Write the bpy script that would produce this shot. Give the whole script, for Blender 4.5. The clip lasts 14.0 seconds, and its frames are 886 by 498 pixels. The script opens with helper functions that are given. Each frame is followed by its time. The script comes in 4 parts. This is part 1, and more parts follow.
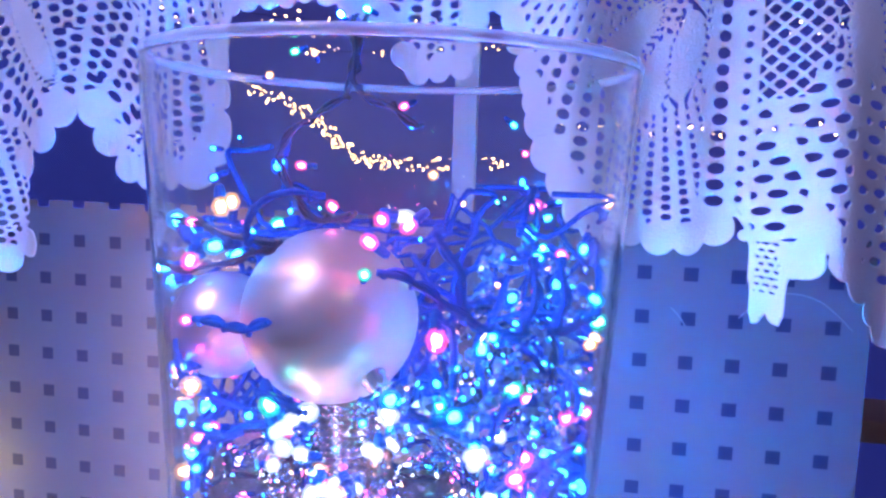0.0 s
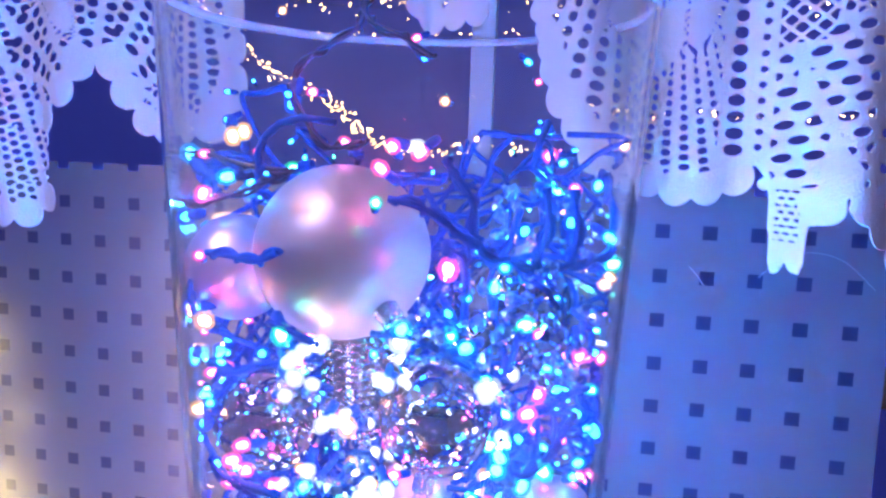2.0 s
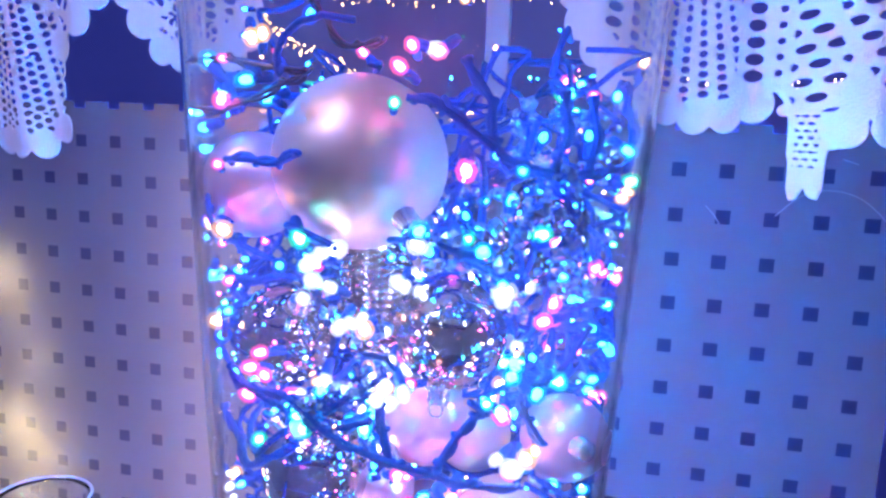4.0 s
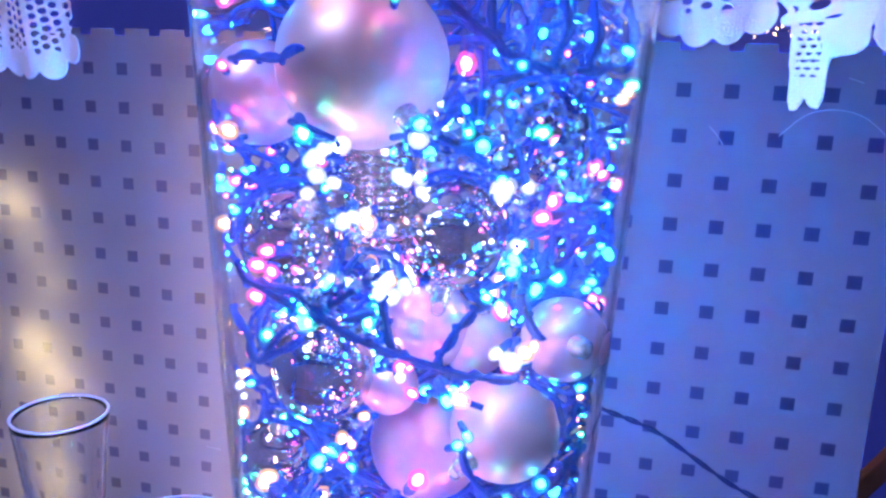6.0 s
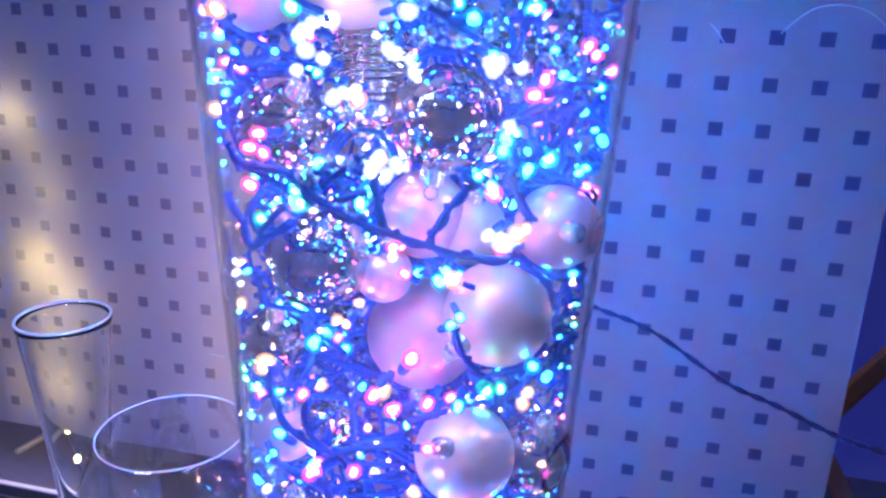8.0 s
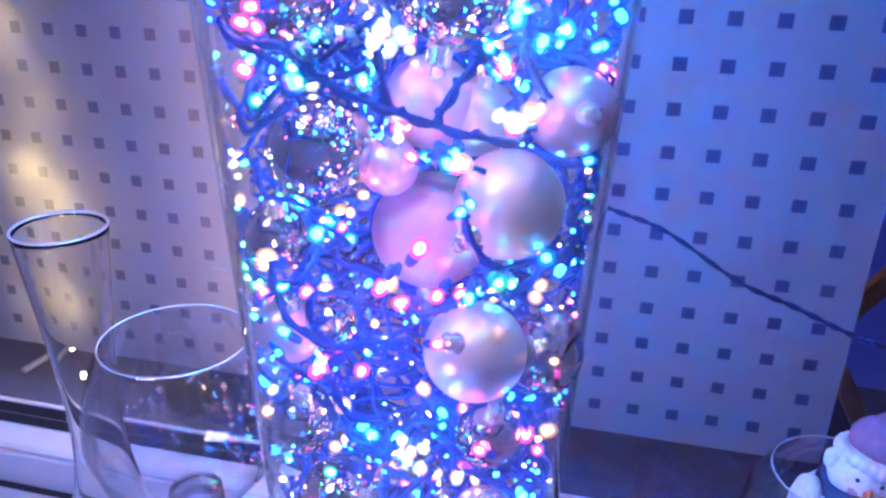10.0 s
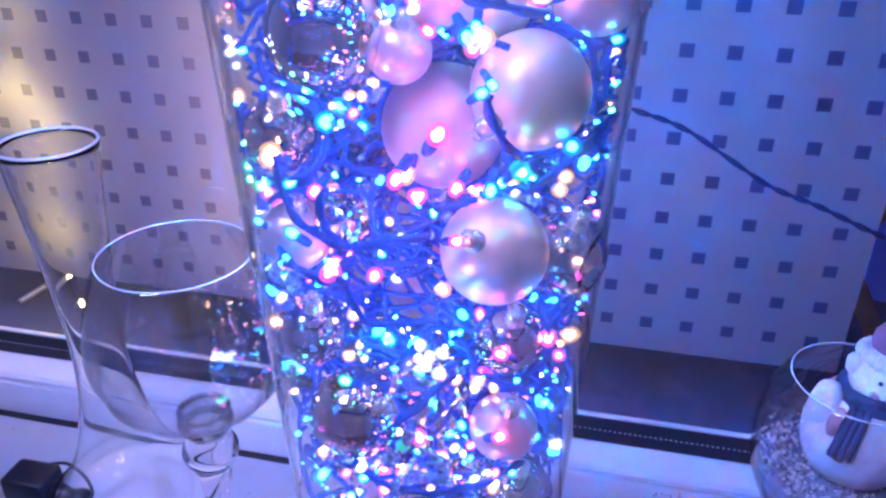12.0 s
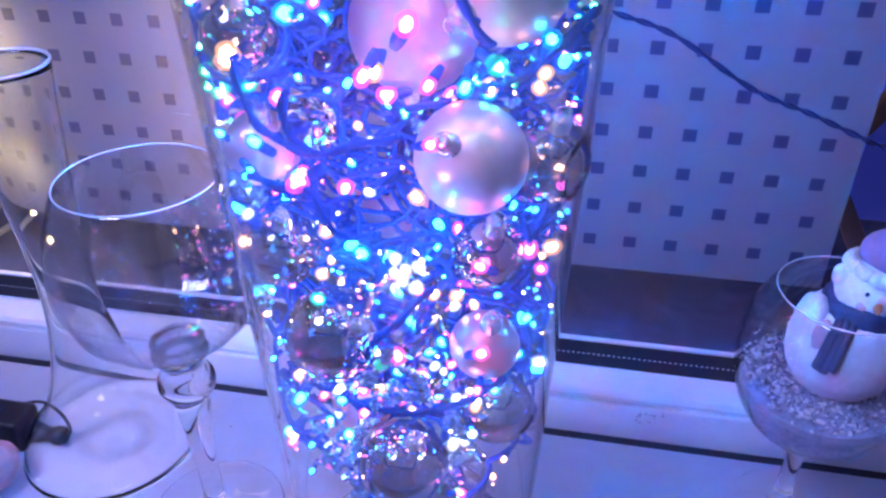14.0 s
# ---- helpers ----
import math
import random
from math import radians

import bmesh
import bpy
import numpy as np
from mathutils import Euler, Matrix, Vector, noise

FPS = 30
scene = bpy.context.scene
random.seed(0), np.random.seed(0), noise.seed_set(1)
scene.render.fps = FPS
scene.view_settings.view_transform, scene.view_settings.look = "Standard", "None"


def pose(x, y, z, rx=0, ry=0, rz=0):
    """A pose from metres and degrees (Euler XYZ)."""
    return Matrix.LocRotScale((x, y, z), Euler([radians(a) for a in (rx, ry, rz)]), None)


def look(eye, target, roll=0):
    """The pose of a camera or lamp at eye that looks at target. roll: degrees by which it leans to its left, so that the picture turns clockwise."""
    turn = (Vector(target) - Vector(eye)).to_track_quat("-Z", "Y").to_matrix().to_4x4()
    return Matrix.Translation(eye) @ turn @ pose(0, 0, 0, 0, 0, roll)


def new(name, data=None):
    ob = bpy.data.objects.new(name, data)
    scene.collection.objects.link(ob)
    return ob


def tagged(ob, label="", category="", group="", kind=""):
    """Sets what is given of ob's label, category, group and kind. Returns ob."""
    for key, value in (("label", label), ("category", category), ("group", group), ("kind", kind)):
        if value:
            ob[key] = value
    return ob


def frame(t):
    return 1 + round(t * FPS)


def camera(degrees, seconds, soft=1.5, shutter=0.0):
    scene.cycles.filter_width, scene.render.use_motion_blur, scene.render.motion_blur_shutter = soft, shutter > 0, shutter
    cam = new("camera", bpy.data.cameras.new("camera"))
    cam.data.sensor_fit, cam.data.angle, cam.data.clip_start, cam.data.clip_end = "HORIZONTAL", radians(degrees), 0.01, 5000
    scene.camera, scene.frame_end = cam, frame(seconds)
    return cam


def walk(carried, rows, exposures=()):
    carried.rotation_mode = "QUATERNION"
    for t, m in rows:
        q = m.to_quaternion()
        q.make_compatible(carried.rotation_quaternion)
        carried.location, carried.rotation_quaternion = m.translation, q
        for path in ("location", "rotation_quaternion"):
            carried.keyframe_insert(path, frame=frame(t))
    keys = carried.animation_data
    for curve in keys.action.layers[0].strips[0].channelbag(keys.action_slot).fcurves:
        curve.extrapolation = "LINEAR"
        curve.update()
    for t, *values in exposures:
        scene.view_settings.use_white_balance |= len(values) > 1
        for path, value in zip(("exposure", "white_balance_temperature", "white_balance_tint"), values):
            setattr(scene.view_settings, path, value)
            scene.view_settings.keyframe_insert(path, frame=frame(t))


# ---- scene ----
cam = camera(60.0, 14.0, soft=2.5)
PATH = [
    (0, (-0.048, -0.577, 0.54), (-0.398, 1.379, 0.307), 1.8),
    (0.5, (-0.048, -0.577, 0.536), (-0.42, 1.374, 0.297), 1.7),
    (1, (-0.048, -0.575, 0.529), (-0.443, 1.37, 0.285), 1.7),
    (1.5, (-0.046, -0.576, 0.522), (-0.443, 1.367, 0.271), 1.7),
    (2, (-0.044, -0.577, 0.517), (-0.444, 1.365, 0.256), 1.8),
    (2.5, (-0.045, -0.575, 0.511), (-0.45, 1.365, 0.238), 1.9),
    (5, (-0.043, -0.588, 0.479), (-0.477, 1.327, 0.099), 2.1),
    (5.5, (-0.041, -0.59, 0.475), (-0.477, 1.318, 0.064), 2.0),
    (6, (-0.038, -0.592, 0.468), (-0.476, 1.307, 0.021), 2.0),
    (6.5, (-0.034, -0.596, 0.463), (-0.469, 1.293, -0.029), 1.9),
    (7, (-0.033, -0.599, 0.457), (-0.467, 1.277, -0.085), 1.9),
    (7.5, (-0.031, -0.599, 0.453), (-0.465, 1.266, -0.126), 1.8),
    (8, (-0.031, -0.597, 0.446), (-0.462, 1.257, -0.167), 1.8),
    (8.5, (-0.034, -0.593, 0.437), (-0.464, 1.244, -0.226), 1.7),
    (9, (-0.034, -0.59, 0.431), (-0.46, 1.23, -0.279), 1.5),
    (11.5, (-0.045, -0.579, 0.402), (-0.446, 1.166, -0.489), 0.4),
    (12, (-0.049, -0.576, 0.394), (-0.436, 1.15, -0.54), 0.2),
    (12.5, (-0.051, -0.576, 0.39), (-0.424, 1.134, -0.578), 0.0),
    (13, (-0.05, -0.575, 0.386), (-0.41, 1.119, -0.615), -0.2),
    (13.5, (-0.049, -0.571, 0.379), (-0.392, 1.106, -0.656), -0.4),
    (14, (-0.048, -0.566, 0.372), (-0.374, 1.093, -0.695), -0.4),
]
walk(cam, [(t, look(eye, target, roll)) for t, eye, target, roll in PATH])

# ---- world and lamps ----
world = bpy.data.worlds.new("night")
scene.world = world
world.use_nodes = True
world.node_tree.nodes["Background"].inputs[0].default_value = (0.22, 0.24, 1.0, 1)
world.node_tree.nodes["Background"].inputs[1].default_value = 0.18
scene.view_settings.exposure = 0.06

SILL = -0.158          # top of the inner window sill
VX, VY = -0.142, -0.2  # axis of the filled vase
PITCH = 0.033          # spacing of the squares in the window film


def area_lamp(name, eye, target, size, watts, colour):
    data = bpy.data.lights.new(name, "AREA")
    data.shape, data.size, data.energy, data.color = "DISK", size, watts, colour
    ob = new(name, data)
    ob.matrix_world = look(eye, target)
    return ob


# unseen lavender fill added for the room's ambient light
area_lamp("room_fill_light", (-0.95, -1.15, 1.95), (-0.25, -0.2, 0.3), 0.7, 26, (0.42, 0.45, 1.0))
area_lamp("warm_lamp_light", (-0.72, -0.82, 2.08), (-0.15, -0.26, 0.4), 0.22, 3.6, (1.0, 0.74, 0.36))


# ---- materials ----
def material(name, base=(0.8, 0.8, 0.8), rough=0.5, metal=0.0, grain=0.0, scale=40.0, bump=0.0, bump_scale=200.0, tint=None, coat=0.0):
    m = bpy.data.materials.new(name)
    m.use_nodes = True
    nt = m.node_tree
    b = nt.nodes["Principled BSDF"]
    b.inputs["Base Color"].default_value = (*base, 1)
    b.inputs["Roughness"].default_value = rough
    b.inputs["Metallic"].default_value = metal
    b.inputs["Coat Weight"].default_value = coat
    co = nt.nodes.new("ShaderNodeTexCoord")
    if grain > 0:
        n1 = nt.nodes.new("ShaderNodeTexNoise")
        n1.inputs["Scale"].default_value, n1.inputs["Detail"].default_value = scale, 6
        n2 = nt.nodes.new("ShaderNodeTexNoise")
        n2.inputs["Scale"].default_value, n2.inputs["Detail"].default_value = scale * 0.12, 3
        add = nt.nodes.new("ShaderNodeMath")
        add.operation = "MULTIPLY"
        ramp = nt.nodes.new("ShaderNodeMapRange")
        ramp.inputs[1].default_value, ramp.inputs[2].default_value = 0.12, 0.42
        mix = nt.nodes.new("ShaderNodeMix")
        mix.data_type = "RGBA"
        dark = tint or tuple(c * (1 - grain) for c in base)
        mix.inputs[6].default_value, mix.inputs[7].default_value = (*dark, 1), (*base, 1)
        for n in (n1, n2):
            nt.links.new(co.outputs["Object"], n.inputs["Vector"])
        nt.links.new(n1.outputs["Fac"], add.inputs[0])
        nt.links.new(n2.outputs["Fac"], add.inputs[1])
        nt.links.new(add.outputs[0], ramp.inputs[0])
        nt.links.new(ramp.outputs[0], mix.inputs[0])
        nt.links.new(mix.outputs[2], b.inputs["Base Color"])
        rr = nt.nodes.new("ShaderNodeMapRange")
        rr.inputs[3].default_value, rr.inputs[4].default_value = min(1, rough + 0.12), max(0.03, rough - 0.06)
        nt.links.new(n1.outputs["Fac"], rr.inputs[0])
        nt.links.new(rr.outputs[0], b.inputs["Roughness"])
    if bump > 0:
        n3 = nt.nodes.new("ShaderNodeTexNoise")
        n3.inputs["Scale"].default_value, n3.inputs["Detail"].default_value = bump_scale, 4
        bp = nt.nodes.new("ShaderNodeBump")
        bp.inputs["Strength"].default_value, bp.inputs["Distance"].default_value = bump, 0.001
        nt.links.new(co.outputs["Object"], n3.inputs["Vector"])
        nt.links.new(n3.outputs["Fac"], bp.inputs["Height"])
        nt.links.new(bp.outputs[0], b.inputs["Normal"])
    return m


def thin_glass(name, clear=(1, 1, 1), gloss=1.0, floor=0.03, rough=0.01):
    """A thin clear wall: straight-through light with a gloss that grows at grazing angles."""
    m = bpy.data.materials.new(name)
    m.use_nodes = True
    nt = m.node_tree
    nt.nodes.remove(nt.nodes["Principled BSDF"])
    out = nt.nodes["Material Output"]
    tr, gl, mx, lw, pw = (nt.nodes.new(k) for k in ("ShaderNodeBsdfTransparent", "ShaderNodeBsdfGlossy", "ShaderNodeMixShader", "ShaderNodeLayerWeight", "ShaderNodeMath"))
    tr.inputs[0].default_value = (*clear, 1)
    gl.inputs["Roughness"].default_value = rough
    lw.inputs[0].default_value = 0.5
    pw.operation, pw.inputs[1].default_value = "POWER", 4.0
    nt.links.new(lw.outputs["Facing"], pw.inputs[0])
    mr = nt.nodes.new("ShaderNodeMapRange")
    mr.inputs[3].default_value, mr.inputs[4].default_value = floor, max(gloss, floor)
    nt.links.new(pw.outputs[0], mr.inputs[0])
    nt.links.new(mr.outputs[0], mx.inputs[0])
    nt.links.new(tr.outputs[0], mx.inputs[1])
    nt.links.new(gl.outputs[0], mx.inputs[2])
    nt.links.new(mx.outputs[0], out.inputs[0])
    return m


def solid_glass(name, colour=(1, 1, 1), rough=0.0, ior=1.45):
    m = bpy.data.materials.new(name)
    m.use_nodes = True
    b = m.node_tree.nodes["Principled BSDF"]
    b.inputs["Base Color"].default_value = (*colour, 1)
    b.inputs["Roughness"].default_value = rough
    b.inputs["IOR"].default_value = ior
    b.inputs["Transmission Weight"].default_value = 1.0
    return m


def glow(name, colour, strength):
    m = bpy.data.materials.new(name)
    m.use_nodes = True
    b = m.node_tree.nodes["Principled BSDF"]
    b.inputs["Base Color"].default_value = (*colour, 1)
    b.inputs["Emission Color"].default_value = (*colour, 1)
    b.inputs["Emission Strength"].default_value = strength
    return m


def sheer(name, base, through_light, rough=0.8):
    """Frosted film or thin cloth: diffuse with light passing through from behind."""
    m = bpy.data.materials.new(name)
    m.use_nodes = True
    nt = m.node_tree
    b = nt.nodes["Principled BSDF"]
    b.inputs["Roughness"].default_value = rough
    co = nt.nodes.new("ShaderNodeTexCoord")
    n = nt.nodes.new("ShaderNodeTexNoise")
    n.inputs["Scale"].default_value, n.inputs["Detail"].default_value = 18, 7
    cr = nt.nodes.new("ShaderNodeMix")
    cr.data_type = "RGBA"
    cr.inputs[6].default_value = (*[c * 0.84 for c in base], 1)
    cr.inputs[7].default_value = (*base, 1)
    tl = nt.nodes.new("ShaderNodeBsdfTranslucent")
    mx = nt.nodes.new("ShaderNodeMixShader")
    mx.inputs[0].default_value = through_light
    nt.links.new(co.outputs["Object"], n.inputs["Vector"])
    nt.links.new(n.outputs["Fac"], cr.inputs[0])
    nt.links.new(cr.outputs[2], b.inputs["Base Color"])
    nt.links.new(cr.outputs[2], tl.inputs[0])
    nt.links.new(b.outputs[0], mx.inputs[1])
    nt.links.new(tl.outputs[0], mx.inputs[2])
    nt.links.new(mx.outputs[0], nt.nodes["Material Output"].inputs[0])
    return m


M_PLASTER = material("plaster", (0.62, 0.60, 0.62), 0.85, grain=0.12, scale=12, bump=0.2, bump_scale=90)
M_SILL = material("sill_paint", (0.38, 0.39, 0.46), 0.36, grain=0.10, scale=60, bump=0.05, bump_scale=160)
M_PVC = material("white_pvc", (0.70, 0.70, 0.73), 0.30, grain=0.08, scale=30)
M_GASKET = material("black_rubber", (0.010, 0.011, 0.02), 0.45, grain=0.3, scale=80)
M_ALU = material("brushed_aluminium", (0.55, 0.56, 0.60), 0.35, metal=0.6, grain=0.15, scale=120)
M_FILM = sheer("frosted_film", (0.235, 0.23, 0.275), 0.42, 0.5)
M_SQUARE = bpy.data.materials.new("half_clear_film")
M_SQUARE.use_nodes = True
nt = M_SQUARE.node_tree
nt.nodes.remove(nt.nodes["Principled BSDF"])
tl, gl, mx = (nt.nodes.new(k) for k in ("ShaderNodeBsdfTranslucent", "ShaderNodeBsdfDiffuse", "ShaderNodeMixShader"))
# navy diffuse share stands in for the pane's reflection behind the squares
tl.inputs[0].default_value, gl.inputs[0].default_value, mx.inputs[0].default_value = (0.13, 0.13, 0.18, 1), (0.030, 0.042, 0.14, 1), 0.4
nt.links.new(tl.outputs[0], mx.inputs[1])
nt.links.new(gl.outputs[0], mx.inputs[2])
nt.links.new(mx.outputs[0], nt.nodes["Material Output"].inputs[0])
M_LACE = sheer("lace_thread", (0.82, 0.81, 0.84), 0.10, 0.85)
nt = M_LACE.node_tree                      # twisted thread
wv, bp, co = (nt.nodes.new(k) for k in ("ShaderNodeTexNoise", "ShaderNodeBump", "ShaderNodeTexCoord"))
wv.inputs["Scale"].default_value, wv.inputs["Detail"].default_value = 700, 3
bp.inputs["Strength"].default_value, bp.inputs["Distance"].default_value = 0.8, 0.0008
nt.links.new(co.outputs["Object"], wv.inputs["Vector"])
nt.links.new(wv.outputs[0], bp.inputs["Height"])
nt.links.new(bp.outputs[0], nt.nodes["Principled BSDF"].inputs["Normal"])
M_PANE = thin_glass("window_glass", (0.93, 0.95, 0.97), gloss=1.0)
M_VASE = solid_glass("vase_glass", (0.985, 0.99, 1.0))
nt = M_VASE.node_tree                      # a thin translucent veil on the glass imitates the bloom of the lights
tl, mx, nz, rg = (nt.nodes.new(k) for k in ("ShaderNodeBsdfTranslucent", "ShaderNodeMixShader", "ShaderNodeTexNoise", "ShaderNodeMapRange"))
nz.inputs["Scale"].default_value, nz.inputs["Detail"].default_value = 14, 5
rg.inputs[3].default_value, rg.inputs[4].default_value = 0.001, 0.009
nt.links.new(nz.outputs[0], rg.inputs[0])
nt.links.new(rg.outputs[0], mx.inputs[0])
nt.links.new(nt.nodes["Principled BSDF"].outputs[0], mx.inputs[1])
nt.links.new(tl.outputs[0], mx.inputs[2])
nt.links.new(mx.outputs[0], nt.nodes["Material Output"].inputs[0])
M_SCUFF = material("grey_scuff", (0.34, 0.34, 0.40), 0.7, grain=0.4, scale=300)
# milky white mixed in for the light a clear rim gathers; scratches use it too
M_RIM = material("rim_glint_and_scratch", (0.82, 0.86, 0.95), 0.12, coat=0.5)
nt = M_RIM.node_tree
see, both = nt.nodes.new("ShaderNodeBsdfTransparent"), nt.nodes.new("ShaderNodeMixShader")
both.inputs[0].default_value = 0.42
nt.links.new(see.outputs[0], both.inputs[1])
nt.links.new(nt.nodes["Principled BSDF"].outputs[0], both.inputs[2])
nt.links.new(both.outputs[0], nt.nodes["Material Output"].inputs[0])
M_CRYSTAL = solid_glass("clear_glass", (0.98, 0.985, 1.0))
M_GOBLET = thin_glass("blown_glass", (0.95, 0.96, 0.99), gloss=0.95, floor=0.11)
M_CLEARBALL = thin_glass("mirrored_clear_ball", (0.42, 0.38, 0.46), gloss=0.95, floor=0.45, rough=0.02)
M_SMOKEBALL = thin_glass("smoky_ball", (0.36, 0.30, 0.42), gloss=0.95, floor=0.55, rough=0.03)
M_PEARL = material("satin_pearl", (0.58, 0.43, 0.38), 0.42, metal=0.95, grain=0.06, scale=25, coat=0.2)
M_ROSE = material("satin_rose", (0.74, 0.42, 0.46), 0.32, metal=0.92, grain=0.06, scale=25)
M_GOLD = material("polished_champagne", (0.74, 0.57, 0.48), 0.36, metal=0.95, grain=0.05, scale=30)
M_CAP = material("silver_cap", (0.65, 0.64, 0.66), 0.22, metal=0.9)
# the blue of the nearby lights is put into the bead colour
M_BEAD = material("blue_lit_bead", (0.30, 0.58, 1.0), 0.12, metal=0.9, grain=0.05, scale=90)
M_CABLE = material("blue_cable", (0.001, 0.060, 0.34), 0.6, grain=0.25, scale=200)
M_CABLE.node_tree.nodes["Principled BSDF"].inputs["Specular IOR Level"].default_value = 0.12
M_CORD = material("dark_cord", (0.012, 0.018, 0.09), 0.5, grain=0.3, scale=300, bump=0.3, bump_scale=900)
M_BLACK = material("black_plastic", (0.012, 0.012, 0.016), 0.38, grain=0.2, scale=90)
M_CONCRETE = material("rough_ledge", (0.09, 0.095, 0.19), 0.9, grain=0.45, scale=70, bump=0.8, bump_scale=120)
M_WOOD = material("stained_wood", (0.26, 0.13, 0.06), 0.6, grain=0.4, scale=35, bump=0.3, bump_scale=80)
M_NIGHT = material("pale_paving", (0.50, 0.50, 0.60), 0.9, grain=0.3, scale=3)
M_DUSK = glow("night_sky", (0.20, 0.27, 1.0), 0.03)
# glow of the cylinder added to warm the film beside the vase
M_FILM_GLOW = glow("warm_film_glow", (1.0, 0.66, 0.36), 4.5)
M_STONE = material("pink_stone", (0.45, 0.30, 0.30), 0.6, grain=0.5, scale=70, bump=0.6, bump_scale=150)
M_SNOW = material("glitter_snow", (0.78, 0.78, 0.84), 0.35, grain=0.25, scale=300, bump=0.9, bump_scale=700)
M_SLUSH = material("icy_chips", (0.36, 0.40, 0.58), 0.25, grain=0.6, scale=260, bump=1.0, bump_scale=420)
M_MAUVE = material("mauve_felt", (0.30, 0.16, 0.27), 0.7, grain=0.3, scale=150, bump=0.4, bump_scale=500)
M_NAVY = material("navy_scarf", (0.03, 0.05, 0.13), 0.55, grain=0.4, scale=180, bump=0.4, bump_scale=500)
M_BLUSH = material("blush_paint", (0.62, 0.40, 0.42), 0.6, grain=0.3, scale=200)
M_CARROT = material("carrot_orange", (0.62, 0.20, 0.08), 0.5, grain=0.2, scale=90)
M_SHARD = solid_glass("glass_chip", (0.95, 0.96, 1.0), 0.05)
CORES = {
    "blue": glow("blue_led", (0.012, 0.17, 1.0), 2300),
    "cyan": glow("cyan_led", (0.03, 0.38, 1.0), 650),
    "green": glow("green_led", (0.10, 1.0, 0.60), 70),
    "pink": glow("pink_led", (1.0, 0.12, 0.46), 330),
    "warm": glow("warm_led", (1.0, 0.52, 0.24), 160),
    "white": glow("white_led", (0.80, 0.86, 1.0), 60),
}


def halo_cap(name, colour, strength):
    """The cap round a light-emitting diode, its glow added to imitate a coloured halo."""
    m = bpy.data.materials.new(name)
    m.use_nodes = True
    nt = m.node_tree
    nt.nodes.remove(nt.nodes["Principled BSDF"])
    em, tr, mx = (nt.nodes.new(k) for k in ("ShaderNodeEmission", "ShaderNodeBsdfTransparent", "ShaderNodeMixShader"))
    em.inputs[0].default_value, em.inputs[1].default_value = (*colour, 1), strength
    mx.inputs[0].default_value = 0.34
    nt.links.new(tr.outputs[0], mx.inputs[1])
    nt.links.new(em.outputs[0], mx.inputs[2])
    nt.links.new(mx.outputs[0], nt.nodes["Material Output"].inputs[0])
    return m


HALO_CAPS = {
    "blue": halo_cap("blue_halo_cap", (0.0, 0.09, 1.0), 1.7),
    "cyan": halo_cap("cyan_halo_cap", (0.0, 0.36, 1.0), 1.7),
    "green": halo_cap("green_halo_cap", (0.02, 0.9, 0.5), 1.3),
    "pink": halo_cap("pink_halo_cap", (1.0, 0.12, 0.46), 1.7),
    "warm": halo_cap("warm_halo_cap", (1.0, 0.50, 0.24), 1.8),
    "white": halo_cap("white_halo_cap", (0.75, 0.82, 1.0), 1.8),
}
M_FAIRY = glow("fairy_light", (1.0, 0.55, 0.18), 14)
M_NEAR = glow("near_fairy_light", (1.0, 0.74, 0.26), 60)


# ---- mesh helpers ----
def mesh_object(name, bm, mat, parent=None, label="", smooth=True):
    me = bpy.data.meshes.new(name)
    bm.to_mesh(me)
    bm.free()
    for p in me.polygons:
        p.use_smooth = smooth
    for m in mat if isinstance(mat, (list, tuple)) else [mat]:
        me.materials.append(m)
    ob = new(name, me)
    if parent is not None:
        ob.parent = parent
    if label:
        ob["label"] = label
    return ob


def part(name, bm, mat, parent, label="", smooth=True):
    return mesh_object(name, bm, mat, parent, label, smooth)


def box(bm, x0, x1, y0, y1, z0, z1, bevel=0.0):
    m = Matrix.Translation(((x0 + x1) / 2, (y0 + y1) / 2, (z0 + z1) / 2)) @ Matrix.Diagonal((x1 - x0, y1 - y0, z1 - z0, 1))
    vs = bmesh.ops.create_cube(bm, size=1, matrix=m)["verts"]
    if bevel:
        es = list({e for v in vs for e in v.link_edges})
        bmesh.ops.bevel(bm, geom=es, offset=bevel, segments=2, affect="EDGES", profile=0.6)
    return bm


def box_mesh(*a, bevel=0.0):
    return box(bmesh.new(), *a, bevel=bevel)


def lathe(profile, segments=64, bm=None, close=False):
    """Turns (radius, z) pairs about the z axis."""
    bm = bm or bmesh.new()
    rings = []
    for r, z in profile:
        if r < 1e-5:
            rings.append([bm.verts.new((0, 0, z))])
        else:
            rings.append([bm.verts.new((r * math.cos(2 * math.pi * k / segments), r * math.sin(2 * math.pi * k / segments), z)) for k in range(segments)])
    pairs = list(zip(rings, rings[1:])) + ([(rings[-1], rings[0])] if close else [])
    for a, b in pairs:
        for k in range(segments):
            j = (k + 1) % segments
            q = [a[k % len(a)], a[j % len(a)], b[j % len(b)], b[k % len(b)]]
            q = [v for i, v in enumerate(q) if v not in q[:i]]
            if len(q) > 2:
                bm.faces.new(q)
    bmesh.ops.recalc_face_normals(bm, faces=bm.faces)
    return bm


